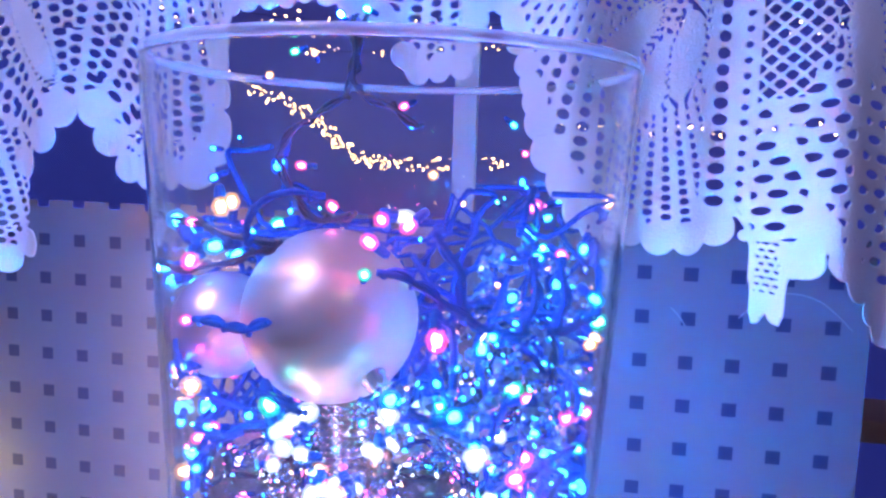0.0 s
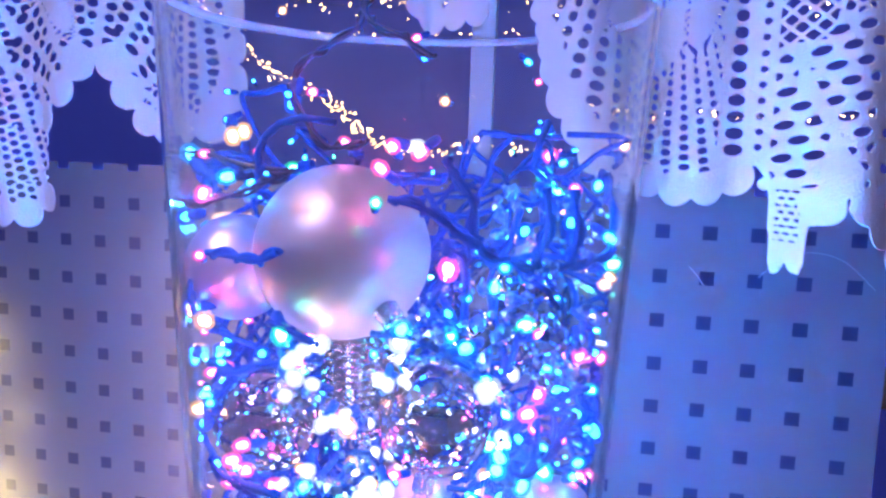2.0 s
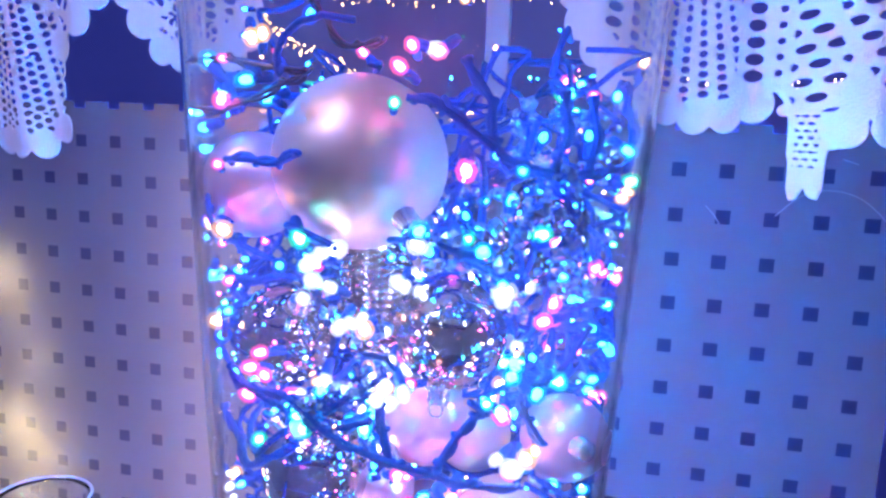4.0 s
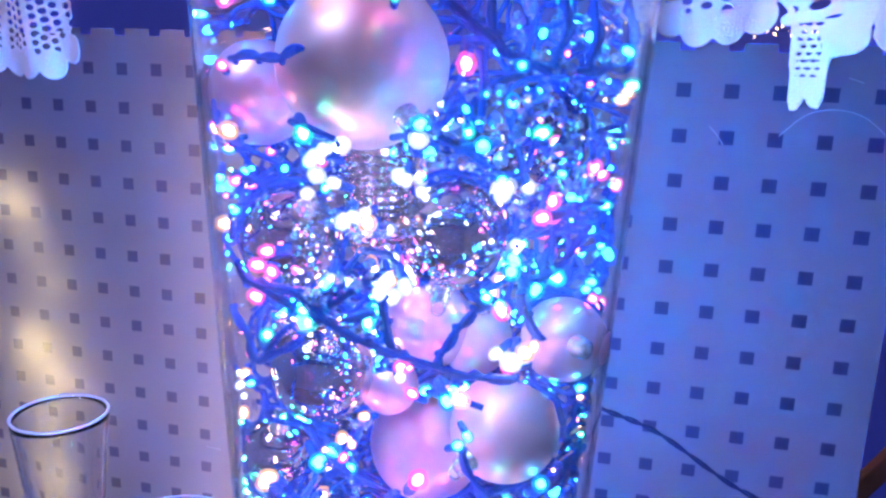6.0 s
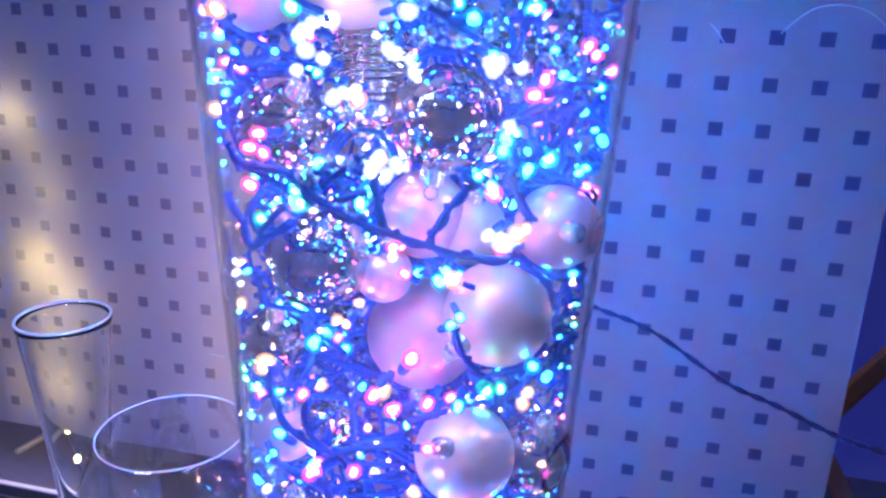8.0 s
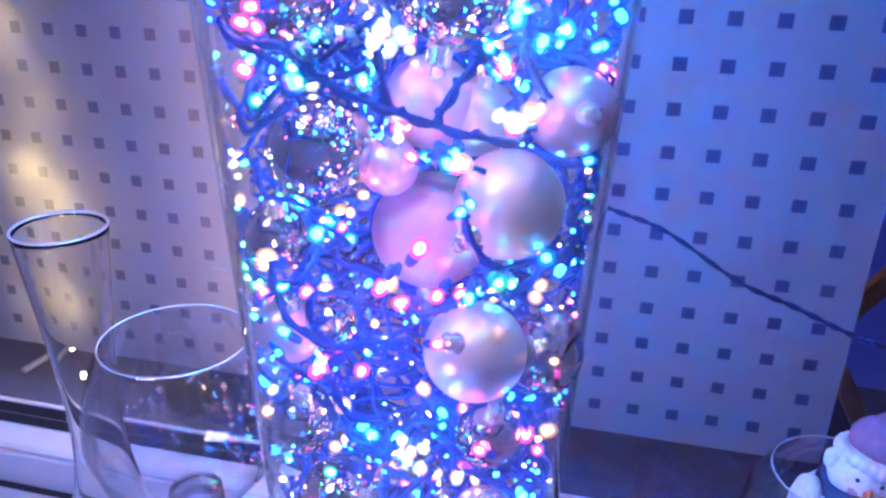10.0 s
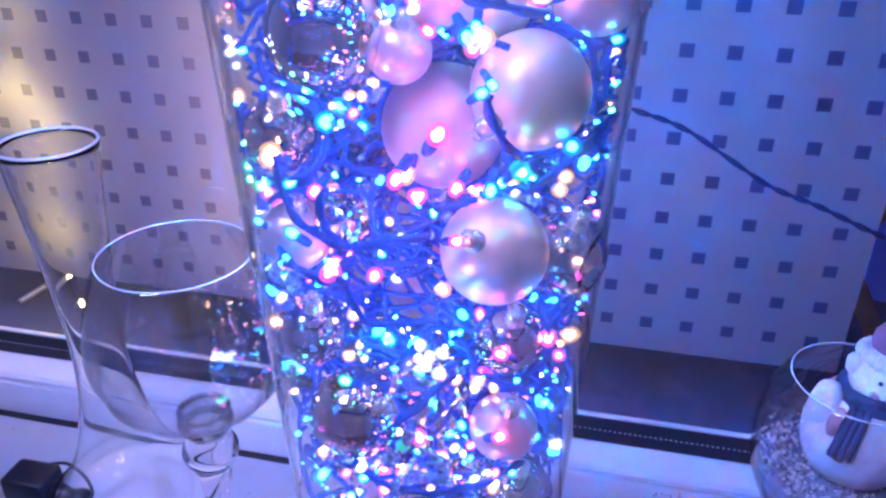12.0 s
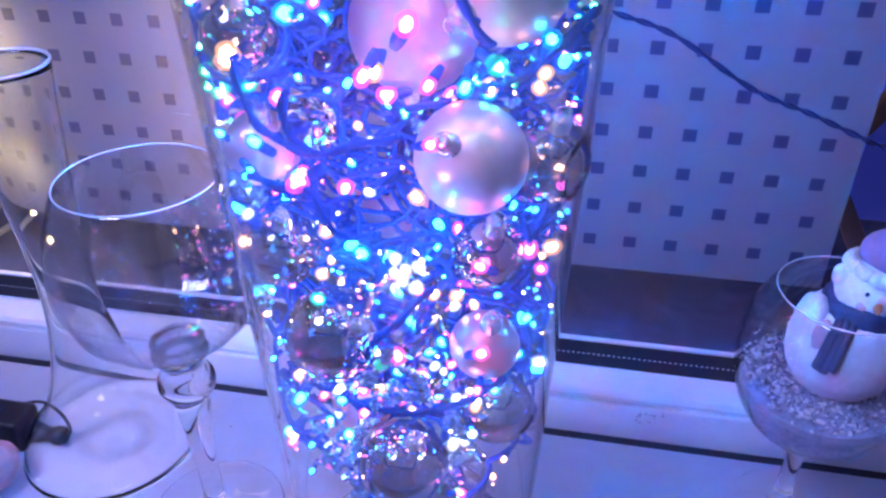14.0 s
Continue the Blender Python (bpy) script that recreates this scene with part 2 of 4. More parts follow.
def smooth_profile(points, steps=6):
    """A rounder profile through the given pairs."""
    pts = [Vector(p) for p in points]
    out = []
    for i in range(len(pts) - 1):
        p0, p1, p2, p3 = pts[max(i - 1, 0)], pts[i], pts[i + 1], pts[min(i + 2, len(pts) - 1)]
        for k in range(steps):
            t = k / steps
            q = 0.5 * (2 * p1 + (p2 - p0) * t + (2 * p0 - 5 * p1 + 4 * p2 - p3) * t * t + (3 * p1 - p0 - 3 * p2 + p3) * t ** 3)
            out.append((max(q[0], 0), q[1]))
    return out + [tuple(points[-1])]


def spline(points, steps=4):
    pts = [Vector(p) for p in points]
    out = []
    for i in range(len(pts) - 1):
        p0, p1, p2, p3 = pts[max(i - 1, 0)], pts[i], pts[i + 1], pts[min(i + 2, len(pts) - 1)]
        for k in range(steps):
            t = k / steps
            out.append(0.5 * (2 * p1 + (p2 - p0) * t + (2 * p0 - 5 * p1 + 4 * p2 - p3) * t * t + (3 * p1 - p0 - 3 * p2 + p3) * t ** 3))
    return out + [pts[-1]]


def tube(bm, pts, radius, sides=6):
    """A round cable along the points."""
    rings, up = [], Vector((0.13, 0.31, 0.94)).normalized()
    for i, p in enumerate(pts):
        d = (pts[min(i + 1, len(pts) - 1)] - pts[max(i - 1, 0)]).normalized()
        side = d.cross(up)
        if side.length < 1e-4:
            side = d.orthogonal()
        side.normalize()
        up = side.cross(d)
        rings.append([bm.verts.new(p + radius * (math.cos(a) * side + math.sin(a) * up)) for a in (2 * math.pi * k / sides for k in range(sides))])
    for a, b in zip(rings, rings[1:]):
        for k in range(sides):
            bm.faces.new((a[k], a[(k + 1) % sides], b[(k + 1) % sides], b[k]))
    bm.faces.new(rings[0][::-1])
    bm.faces.new(rings[-1])
    return bm


def empty(name, place, label, category, group="", kind=""):
    ob = new(name)
    ob.location = place
    return tagged(ob, label, category, group, kind)


# ---- the room's shell ----
X0, X1, Z0, Z1 = -1.25, 0.62, -0.205, 1.15   # window opening
RX0, RX1, RY0, FLOOR, CEIL = -2.1, 1.7, -2.7, -0.95, 1.55

wall = empty("wall_north", (0, 0, 0), "plain painted wall round the window", "wall", kind="structure")
part("wall_panel", box_mesh(RX0, X0, -0.02, 0.13, FLOOR, CEIL), M_PLASTER, wall, smooth=False)
part("wall_panel", box_mesh(X1, RX1, -0.02, 0.13, FLOOR, CEIL), M_PLASTER, wall, smooth=False)
part("wall_panel", box_mesh(X0, X1, -0.02, 0.13, FLOOR, Z0), M_PLASTER, wall, smooth=False)
part("wall_panel", box_mesh(X0, X1, -0.02, 0.13, Z1, CEIL), M_PLASTER, wall, smooth=False)
tagged(mesh_object("wall_south", box_mesh(RX0, RX1, RY0 - 0.1, RY0, FLOOR, CEIL), M_PLASTER, smooth=False), "plain painted room wall", "wall", kind="structure")
tagged(mesh_object("wall_west", box_mesh(RX0 - 0.1, RX0, RY0, 0.13, FLOOR, CEIL), M_PLASTER, smooth=False), "plain painted room wall", "wall", kind="structure")
tagged(mesh_object("wall_east", box_mesh(RX1, RX1 + 0.1, RY0, 0.13, FLOOR, CEIL), M_PLASTER, smooth=False), "plain painted room wall", "wall", kind="structure")
tagged(mesh_object("ceiling", box_mesh(RX0, RX1, RY0, 0.13, CEIL + 0.6, CEIL + 0.7), M_PLASTER, smooth=False), "plain white ceiling", "ceiling", kind="structure")
tagged(mesh_object("floor", box_mesh(RX0, RX1, RY0, 0.13, FLOOR - 0.1, FLOOR), M_WOOD, smooth=False), "brown wooden floor", "floor", kind="structure")

# ---- window: frame, seal, pane, spacer ----
window = empty("window_1", (0, 0, 0), "white plastic framed window at night", "window", kind="structure")
part("bottom_rail", box_mesh(X0, X1, -0.030, 0.007, -0.205, -0.1215, bevel=0.003), M_PVC, window)
bead = bmesh.new()
prof = [(-0.0275, -0.1205), (-0.0275, -0.1165), (-0.024, -0.1125), (-0.005, -0.1035), (-0.002, -0.1035), (-0.002, -0.1205)]
for k in range(len(prof)):
    (ya, za), (yb, zb) = prof[k], prof[(k + 1) % len(prof)]
    bead.faces.new([bead.verts.new(v) for v in ((X0, ya, za), (X1, ya, za), (X1, yb, zb), (X0, yb, zb))])
part("glazing_bead", bead, M_PVC, window, smooth=False)
part("gasket", box_mesh(X0, X1, -0.0015, 0.0028, -0.118, -0.0755), M_GASKET, window, "black rubber glazing seal", smooth=False)
part("spacer_bar", box_mesh(X0, X1, -0.0022, 0.0028, -0.0754, -0.0730, bevel=0.0006), M_PVC, window, "thin pale aluminium spacer bar")
dots = bmesh.new()
for k in range(250):
    x = -0.75 + k * 0.0046
    box(dots, x, x + 0.0019, -0.0020, -0.0015, -0.0905, -0.0895)
part("perforation", dots, M_ALU, window, "row of tiny pale perforations", smooth=False)
part("pane", box_mesh(X0, X1, 0.003, 0.006, -0.118, Z1), M_PANE, window, smooth=False).visible_shadow = False
part("glazing_bar", box_mesh(-0.147, -0.1285, 0.009, 0.018, -0.0714, Z1, bevel=0.001), M_PVC, window, "slim white glazing bar")
scuff = bmesh.new()
rnd = random.Random(9)
for k in range(11):
    sx, sz = 0.036 + rnd.uniform(-0.012, 0.014), -0.137 + rnd.uniform(-0.008, 0.008)
    w, h = rnd.choice(((0.004, 0.0007), (0.0008, 0.005), (0.0025, 0.0012)))
    box(scuff, sx, sx + w, -0.0303, -0.0300, sz, sz + h)
tagged(part("scuff_mark", scuff, M_SCUFF, window, "faint grey scuff marks", smooth=False), kind="stuff")
part("side_rail", box_mesh(X0, X0 + 0.07, -0.03, 0.05, -0.118, Z1, bevel=0.003), M_PVC, window)
part("side_rail", box_mesh(X1 - 0.07, X1, -0.03, 0.05, -0.118, Z1, bevel=0.003), M_PVC, window)
part("top_rail", box_mesh(X0, X1, -0.03, 0.05, Z1 - 0.07, Z1, bevel=0.003), M_PVC, window)
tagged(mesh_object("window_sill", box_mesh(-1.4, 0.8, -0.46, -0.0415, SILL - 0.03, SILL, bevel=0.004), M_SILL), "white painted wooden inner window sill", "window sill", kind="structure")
# solid black strip takes the place of the dark in the open gap
tagged(mesh_object("gap_shade_strip", box_mesh(-1.4, 0.8, -0.0412, -0.0305, SILL - 0.03, SILL - 0.004), M_GASKET, smooth=False), "black strip standing in for the shade between frame and sill", "seal", kind="structure")

specks = bmesh.new()
for k in range(90):
    sx, sy, s = rnd.uniform(-0.72, 0.3), rnd.uniform(-0.42, -0.05), rnd.uniform(0.0004, 0.0012)
    bmesh.ops.create_icosphere(specks, subdivisions=1, radius=s, matrix=Matrix.Translation((sx, sy, SILL + s * 0.3)) @ Matrix.Diagonal((1.4, 1, 0.4, 1)))
tagged(mesh_object("dust", specks, M_SCUFF), "tiny grey specks of dust on the sill", "dust", kind="stuff")

# ---- frosted film with rows of clear squares ----
film = bmesh.new()
FX0, FX1, FZ0, FZ1, HALF = -0.985, 0.157, 0.0055, 0.4955, 0.0051
xs = sorted({FX0, FX1, *[c * PITCH + s * HALF for c in range(-29, 5) for s in (-1, 1)]})
zs = sorted({FZ0, FZ1, *[min((14 - j) * PITCH + s * HALF, FZ1) for j in range(-1, 14) for s in (-1, 1)]})
grid = {(i, k): film.verts.new((x, 0.0, z)) for i, x in enumerate(xs) for k, z in enumerate(zs)}
for i in range(len(xs) - 1):
    for k in range(len(zs) - 1):
        u, v = ((xs[i] + xs[i + 1]) / 2 / PITCH) % 1, ((zs[k] + zs[k + 1]) / 2 / PITCH) % 1
        if min(u, 1 - u) * PITCH < HALF and min(v, 1 - v) * PITCH < HALF:
            continue
        film.faces.new([grid[i, k], grid[i + 1, k], grid[i + 1, k + 1], grid[i, k + 1]])
window_film = empty("window_film", (0, 0, 0), "frosted grey privacy film with rows of half-clear squares", "window film")
part("sheet", film, M_FILM, window_film, smooth=False)


def square_mesh(places):
    me = bpy.data.meshes.new("square")
    me.from_pydata([(x + a * HALF, 0.0, z + b * HALF) for x, z in places for a, b in ((-1, -1), (1, -1), (1, 1), (-1, 1))], [], [tuple(range(4 * k, 4 * k + 4)) for k in range(len(places))])
    me.materials.append(M_SQUARE)
    return me


one_square = square_mesh([(0, 0)])
for c in range(-15, 5):
    for j in range(0, 14):
        ob = new("square", one_square)
        ob.parent = window_film
        ob.location = (c * PITCH, 0, (14 - j) * PITCH)
ob = new("square_rest", square_mesh([(c * PITCH, (14 - j) * PITCH) for c in range(-29, -15) for j in range(0, 14)]))
ob.parent = window_film
tagged(ob, kind="stuff")

scratches = bmesh.new()
for arc in ([(0.068, 0.432), (0.085, 0.448), (0.105, 0.452), (0.125, 0.446), (0.145, 0.428)], [(0.020, 0.437), (0.026, 0.431), (0.031, 0.424)], [(0.083, 0.462), (0.092, 0.466)], [(0.108, 0.474), (0.118, 0.471)], [(-0.395, 0.12), (-0.38, 0.119)]):
    tube(scratches, spline([(x, -0.0003, z) for x, z in arc], 6), 0.00045, 5)
tagged(mesh_object("scratches", scratches, M_RIM), "fine pale scratches on the frosted film", "scratches", kind="stuff")

# ---- night outside ----
tagged(mesh_object("backdrop", box_mesh(-14, 14, 3.7, 3.8, -3.0, 8.0), M_DUSK, smooth=False), "plain dark blue night outside the window", "backdrop", kind="structure")
tagged(mesh_object("ground", box_mesh(-14, 14, 0.14, 3.7, -3.1, -3.0), M_NIGHT, smooth=False), "dim paved ground outside at night", "ground", kind="structure")
tagged(mesh_object("ledge", box_mesh(-1.25, 0.62, 0.0075, 0.30, -0.16, -0.085, bevel=0.004), M_CONCRETE), "rough grey outer window ledge", "ledge", kind="structure")


def plank(a, b, width, thick):
    a, b = Vector(a), Vector(b)
    bm = bmesh.new()
    box(bm, -width / 2, width / 2, -thick / 2, thick / 2, 0, (b - a).length, bevel=0.002)
    bm.transform(Matrix.Translation(a) @ (b - a).to_track_quat("Z", "Y").to_matrix().to_4x4())
    return bm


trestle = empty("wooden_trestle", (0, 0, 0), "brown wooden trestle standing outside the window", "trestle")
part("brace", plank((0.168, 0.12, 0.072), (0.2595, 0.12, -0.085), 0.016, 0.018), M_WOOD, trestle)
part("brace", plank((0.18, 0.14, 0.06), (0.25, 0.14, 0.17), 0.012, 0.018), M_WOOD, trestle)
part("crossbar", plank((0.185, 0.16, 0.316), (0.42, 0.16, 0.316), 0.075, 0.02), M_WOOD, trestle)
part("post", plank((0.30, 0.14, -0.085), (0.30, 0.14, 0.40), 0.03, 0.03), M_WOOD, trestle)


batten = mesh_object("batten", plank((-0.70, 0.062, -0.0815), (-0.665, 0.28, -0.0815), 0.007, 0.006), M_ALU)
tagged(batten, "thin pale metal batten lying on the outer ledge", "batten")


def fairy_string(points, count, label, spread=0.02, size=0.006, mat=None):
    """A thin wire with tiny warm bulbs along it."""
    pts = spline(points, 24)
    base = empty("fairy_lights", points[0], label, "fairy lights", "warm fairy lights outside")
    off = Vector(points[0])
    part("wire", tube(bmesh.new(), [p - off for p in pts], 0.0012, 5), M_CORD, base)
    rnd = random.Random(len(pts) + count)
    me = None
    for k in range(count):
        p = pts[min(int((k + rnd.random() * 0.7) / count * len(pts)), len(pts) - 1)] - off + Vector((rnd.uniform(-1, 1), rnd.uniform(-1, 1), rnd.uniform(-1, 1))) * spread
        if me is None:
            bm = bmesh.new()
            bmesh.ops.create_icosphere(bm, subdivisions=1, radius=1)
            first = part("bulb", bm, mat or M_FAIRY, base)
            me = first.data
            ob = first
        else:
            ob = new("bulb", me)
            ob.parent = base
        ob.location = p
        ob.scale = [size * rnd.choice((0.6, 0.8, 1.0, 1.3))] * 3
    return base


# warm strings hang far outside
fairy_string([(-0.2, 3.2, 0.72), (0.3, 3.2, 0.70), (0.8, 3.2, 0.71), (1.3, 3.2, 0.74), (2.4, 3.2, 0.73)], 110, "warm fairy lights strung along a rail outside", 0.028, 0.0048)
fairy_string([(-2.3, 3.2, 1.33), (-1.91, 3.2, 0.94), (-1.55, 3.2, 0.78), (-1.36, 3.2, 0.66), (-1.18, 3.2, 0.54), (-0.95, 3.2, 0.51), (-0.4, 3.2, 0.53)], 230, "warm fairy lights hanging in a swag outside", 0.035, 0.0049)
fairy_string([(-2.4, 3.2, 1.34), (-1.4, 3.2, 1.21), (-0.4, 3.2, 1.19), (1.1, 3.2, 1.20), (2.4, 3.2, 1.28)], 110, "warm fairy lights strung high outside", 0.045, 0.0048)
fairy_string([(-1.5, 3.2, 1.06), (-1.0, 3.2, 1.06), (-0.2, 3.2, 1.08)], 26, "warm fairy lights strung outside", 0.025, 0.0046)
# a warm string hangs just behind the film; an added glowing cylinder warms it
fairy_string([(x + 0.016, 0.022, z) for x, z in ((-0.60, 0.345), (-0.585, 0.308), (-0.568, 0.242), (-0.604, 0.172), (-0.546, 0.166), (-0.622, 0.083), (-0.570, 0.065), (-0.618, 0.03), (-0.59, -0.068))], 21, "warm fairy lights hanging close behind the frosted film", 0.003, 0.0065, M_NEAR)
# made-up source for the warm glow on the film beside the vase
lantern = empty("film_glow_cylinder", (-0.356, 0.060, -0.085), "glowing cylinder added behind the frosted film for its warm edge", "lantern")
part("shade", lathe([(0.046, 0.095), (0.05, 0.10), (0.05, 0.545), (0.046, 0.55)], 32), M_FILM_GLOW, lantern)
part("foot", lathe([(0, 0), (0.05, 0), (0.05, 0.006), (0.02, 0.012), (0.016, 0.09), (0.046, 0.095), (0, 0.096)], 24), M_BLACK, lantern)

pergola = empty("pergola", (0, 3.2, -3.0), "dark wooden pergola outside carrying the fairy lights", "pergola")
part("beam", box_mesh(-4.7, 4.7, -0.03, 0.03, 4.36, 4.44), M_WOOD, pergola)
for px in (-4.6, 4.6):
    part("post", box_mesh(px - 0.04, px + 0.04, -0.04, 0.04, 0, 4.36), M_WOOD, pergola)


# ---- glass things ----
def wall_r(z):
    return 0.088 + 0.0538 * z


vase = empty("vase", (VX, VY, SILL), "tall tapered clear glass vase packed with coloured string lights and baubles", "vase")
RIM = 0.585
LEVELS = (0.022, 0.0225, 0.023, 0.1, 0.25, 0.4, 0.55, 0.68, RIM - SILL - 0.005, RIM - SILL - 0.0045, RIM - SILL - 0.004)
outer = [(wall_r(SILL + h), h) for h in LEVELS]
inner = [(wall_r(SILL + h) - 0.0030, h) for h in LEVELS[::-1]]
shell = lathe(outer + inner, 96, close=True)
if shell.calc_volume(signed=True) < 0:
    bmesh.ops.reverse_faces(shell, faces=shell.faces)
part("glass_body", shell, M_VASE, vase).visible_shadow = False
r_rim = wall_r(RIM)
part("rim", lathe([(r_rim - 0.0003, -0.0036), (r_rim + 0.0006, -0.0012), (r_rim - 0.0004, 0.0006), (r_rim - 0.0020, 0.001), (r_rim - 0.0036, 0.0004), (r_rim - 0.0042, -0.0014), (r_rim - 0.0038, -0.0036)], 96, close=True), M_RIM, vase, "rounded polished glass rim").location = (0, 0, RIM - SILL)
r_low = wall_r(SILL)
part("base", lathe([(0, 0), (r_low - 0.005, 0), (r_low, 0.005), (wall_r(SILL + 0.021), 0.0215), (r_low - 0.008, 0.0218), (r_low - 0.02, 0.018), (0, 0.016)], 96), M_CRYSTAL, vase, "thick solid glass base").visible_shadow = False

goblet = empty("goblet", (-0.317, -0.182, SILL), "empty clear glass goblet with a knobbed stem on the white sill", "goblet", "goblets on the sill")


def goblet_parts(base, bowl, stem, foot, flute=0.0):
    out = smooth_profile(bowl, 6)
    thick = 0.0016
    inn = [(max(r - thick, 0), z + (thick if r < 0.02 else 0)) for r, z in out[::-1]]
    bm = lathe(out + inn, 96)
    z_low, z_top = bowl[0][1], bowl[-1][1]
    for v in bm.verts:      # faint optic flutes blown into the bowl
        r = math.hypot(v.co.x, v.co.y)
        if r > 0.012:
            h = (v.co.z - z_low) / (z_top - z_low)
            k = 1 + flute * math.sin(math.pi * min(1, max(0, h * 1.25))) * math.cos(13 * math.atan2(v.co.y, v.co.x)) / r
            v.co.x, v.co.y = v.co.x * k, v.co.y * k
    part("bowl", bm, M_GOBLET, base).visible_shadow = False
    r, z = bowl[-1]
    ring = [(r - 0.0008 + 0.0007 * math.cos(a), z + 0.0007 * math.sin(a)) for a in (2 * math.pi * k / 8 for k in range(8))]
    part("rim", lathe(ring, 72, close=True), M_RIM, base, "rounded glass rim").visible_shadow = False
    part("stem", lathe(smooth_profile(stem, 5), 40), M_CRYSTAL, base).visible_shadow = False
    part("foot", lathe(foot, 56), M_CRYSTAL, base).visible_shadow = False


goblet_parts(goblet,
             [(0.0, 0.187), (0.024, 0.188), (0.047, 0.198), (0.063, 0.219), (0.0685, 0.246), (0.063, 0.283), (0.0510, 0.314)],
             [(0.0, 0.004), (0.012, 0.005), (0.009, 0.02), (0.0085, 0.06), (0.011, 0.10), (0.0145, 0.130), (0.0200, 0.141), (0.0208, 0.150), (0.0155, 0.161), (0.0150, 0.164), (0.0200, 0.172), (0.0195, 0.178), (0.0150, 0.182), (0.0190, 0.1855), (0.0, 0.1865)],
             [(0, 0), (0.053, 0), (0.055, 0.0012), (0.053, 0.0022), (0.026, 0.0035), (0.014, 0.006), (0, 0.006)], flute=0.0013)

tall = empty("waisted_vase", (-0.447, -0.122, SILL), "tall waisted clear glass vase with a flared foot on the sill", "vase")
tp = smooth_profile([(0.0, 0.0), (0.070, 0.001), (0.0765, 0.009), (0.066, 0.030), (0.048, 0.055), (0.035, 0.086), (0.0238, 0.14), (0.0215, 0.195), (0.0260, 0.26), (0.0308, 0.31), (0.0356, 0.358)], 6)
part("glass_body", lathe(tp + [(max(r - 0.002, 0), max(z, 0.006)) for r, z in tp[::-1]], 72), M_CRYSTAL, tall).visible_shadow = False

part("rim", lathe([(0.0346 + 0.0014 * math.cos(a), 0.3585 + 0.0012 * math.sin(a)) for a in (2 * math.pi * k / 8 for k in range(8))], 64, close=True), M_RIM, tall, "rounded glass rim").visible_shadow = False

snow_goblet = empty("goblet", (0.145, -0.088, SILL), "clear glass balloon goblet holding glittery snow chips and a snowman", "goblet", "goblets on the sill")
goblet_parts(snow_goblet,
             [(0.0, 0.086), (0.021, 0.087), (0.045, 0.101), (0.0595, 0.130), (0.0640, 0.164), (0.0595, 0.195), (0.0480, 0.219)],
             [(0.0, 0.004), (0.010, 0.005), (0.0075, 0.02), (0.0065, 0.045), (0.008, 0.068), (0.013, 0.081), (0.0, 0.0855)],
             [(0, 0), (0.036, 0), (0.037, 0.0012), (0.036, 0.002), (0.02, 0.003), (0.011, 0.006), (0, 0.006)])

# chips of glittery snow in the balloon goblet
chips = bmesh.new()
rnd = random.Random(5)
lathe([(0, 0.0885), (0.02, 0.0895), (0.043, 0.1035), (0.0565, 0.130), (0.0565, 0.136), (0.03, 0.138), (0, 0.139)], 40, bm=chips)
n_snow = len(chips.faces)
for _ in range(1700):
    a, r = rnd.uniform(0, 6.283), 0.056 * math.sqrt(rnd.random())
    zz = 0.137 + rnd.uniform(-0.003, 0.004) + (0.028 * max(0, -math.cos(a)) * (r / 0.056) ** 2) * rnd.random()
    m = Matrix.Translation((r * math.cos(a), r * math.sin(a), zz)) @ Euler((rnd.uniform(0, 6), rnd.uniform(0, 6), 0)).to_matrix().to_4x4() @ Matrix.Diagonal((rnd.uniform(0.0007, 0.0024), rnd.uniform(0.0007, 0.0020), rnd.uniform(0.0006, 0.0016), 1))
    bmesh.ops.create_icosphere(chips, subdivisions=1, radius=1, matrix=m)
for f in chips.faces[n_snow:]:
    f.material_index = 1 if (f.index // 20) % 3 else 2
snow = mesh_object("glitter_snow", chips, [M_SLUSH, M_SHARD, M_SNOW], smooth=False)
snow.location = (0.145, -0.088, SILL)
tagged(snow, "clear and white glittery snow chips heaped in the glass goblet", "decoration", kind="stuff")


def ball(bm, c, r, mat=0, sx=1, sy=1, sz=1, seg=24):
    n = len(bm.faces)
    bmesh.ops.create_uvsphere(bm, u_segments=seg, v_segments=seg // 2, radius=r, matrix=Matrix.Translation(c) @ Matrix.Diagonal((sx, sy, sz, 1)))
    bm.faces.ensure_lookup_table()
    for f in bm.faces[n:]:
        f.material_index = mat


sm = bmesh.new()
ball(sm, (0, 0, 0.030), 0.031, 0, 1.0, 0.95, 1.0)
ball(sm, (0.002, -0.002, 0.0655), 0.0180, 0, 1.10, 0.95, 0.90)
ball(sm, (0.006, 0.003, 0.0815), 0.0160, 1, 1.08, 1.0, 0.74)
ball(sm, (0.010, 0.004, 0.0905), 0.0095, 1, 1.2, 1.0, 0.8)
for k in range(26):                       # rolled woolly brim of the hat
    a = 2 * math.pi * k / 26
    ball(sm, (0.004 + 0.0178 * math.cos(a), 0.0165 * math.sin(a), 0.0755 + 0.0012 * math.sin(2 * a)), 0.0037, 0, seg=8)
ball(sm, (-0.0165, -0.006, 0.0700), 0.0052, 0, 0.8, 0.8, 1.1)
ball(sm, (0.0215, -0.006, 0.0690), 0.0052, 0, 0.8, 0.8, 1.1)
ball(sm, (0.0030, -0.0195, 0.0640), 0.0027, 3, 0.9, 1.7, 0.9)
ball(sm, (-0.0035, -0.0180, 0.0690), 0.0011, 2, seg=10)
ball(sm, (0.0080, -0.0178, 0.0690), 0.0011, 2, seg=10)
ball(sm, (-0.0035, -0.0172, 0.0620), 0.0030, 4, 1, 0.5, 0.8, seg=12)
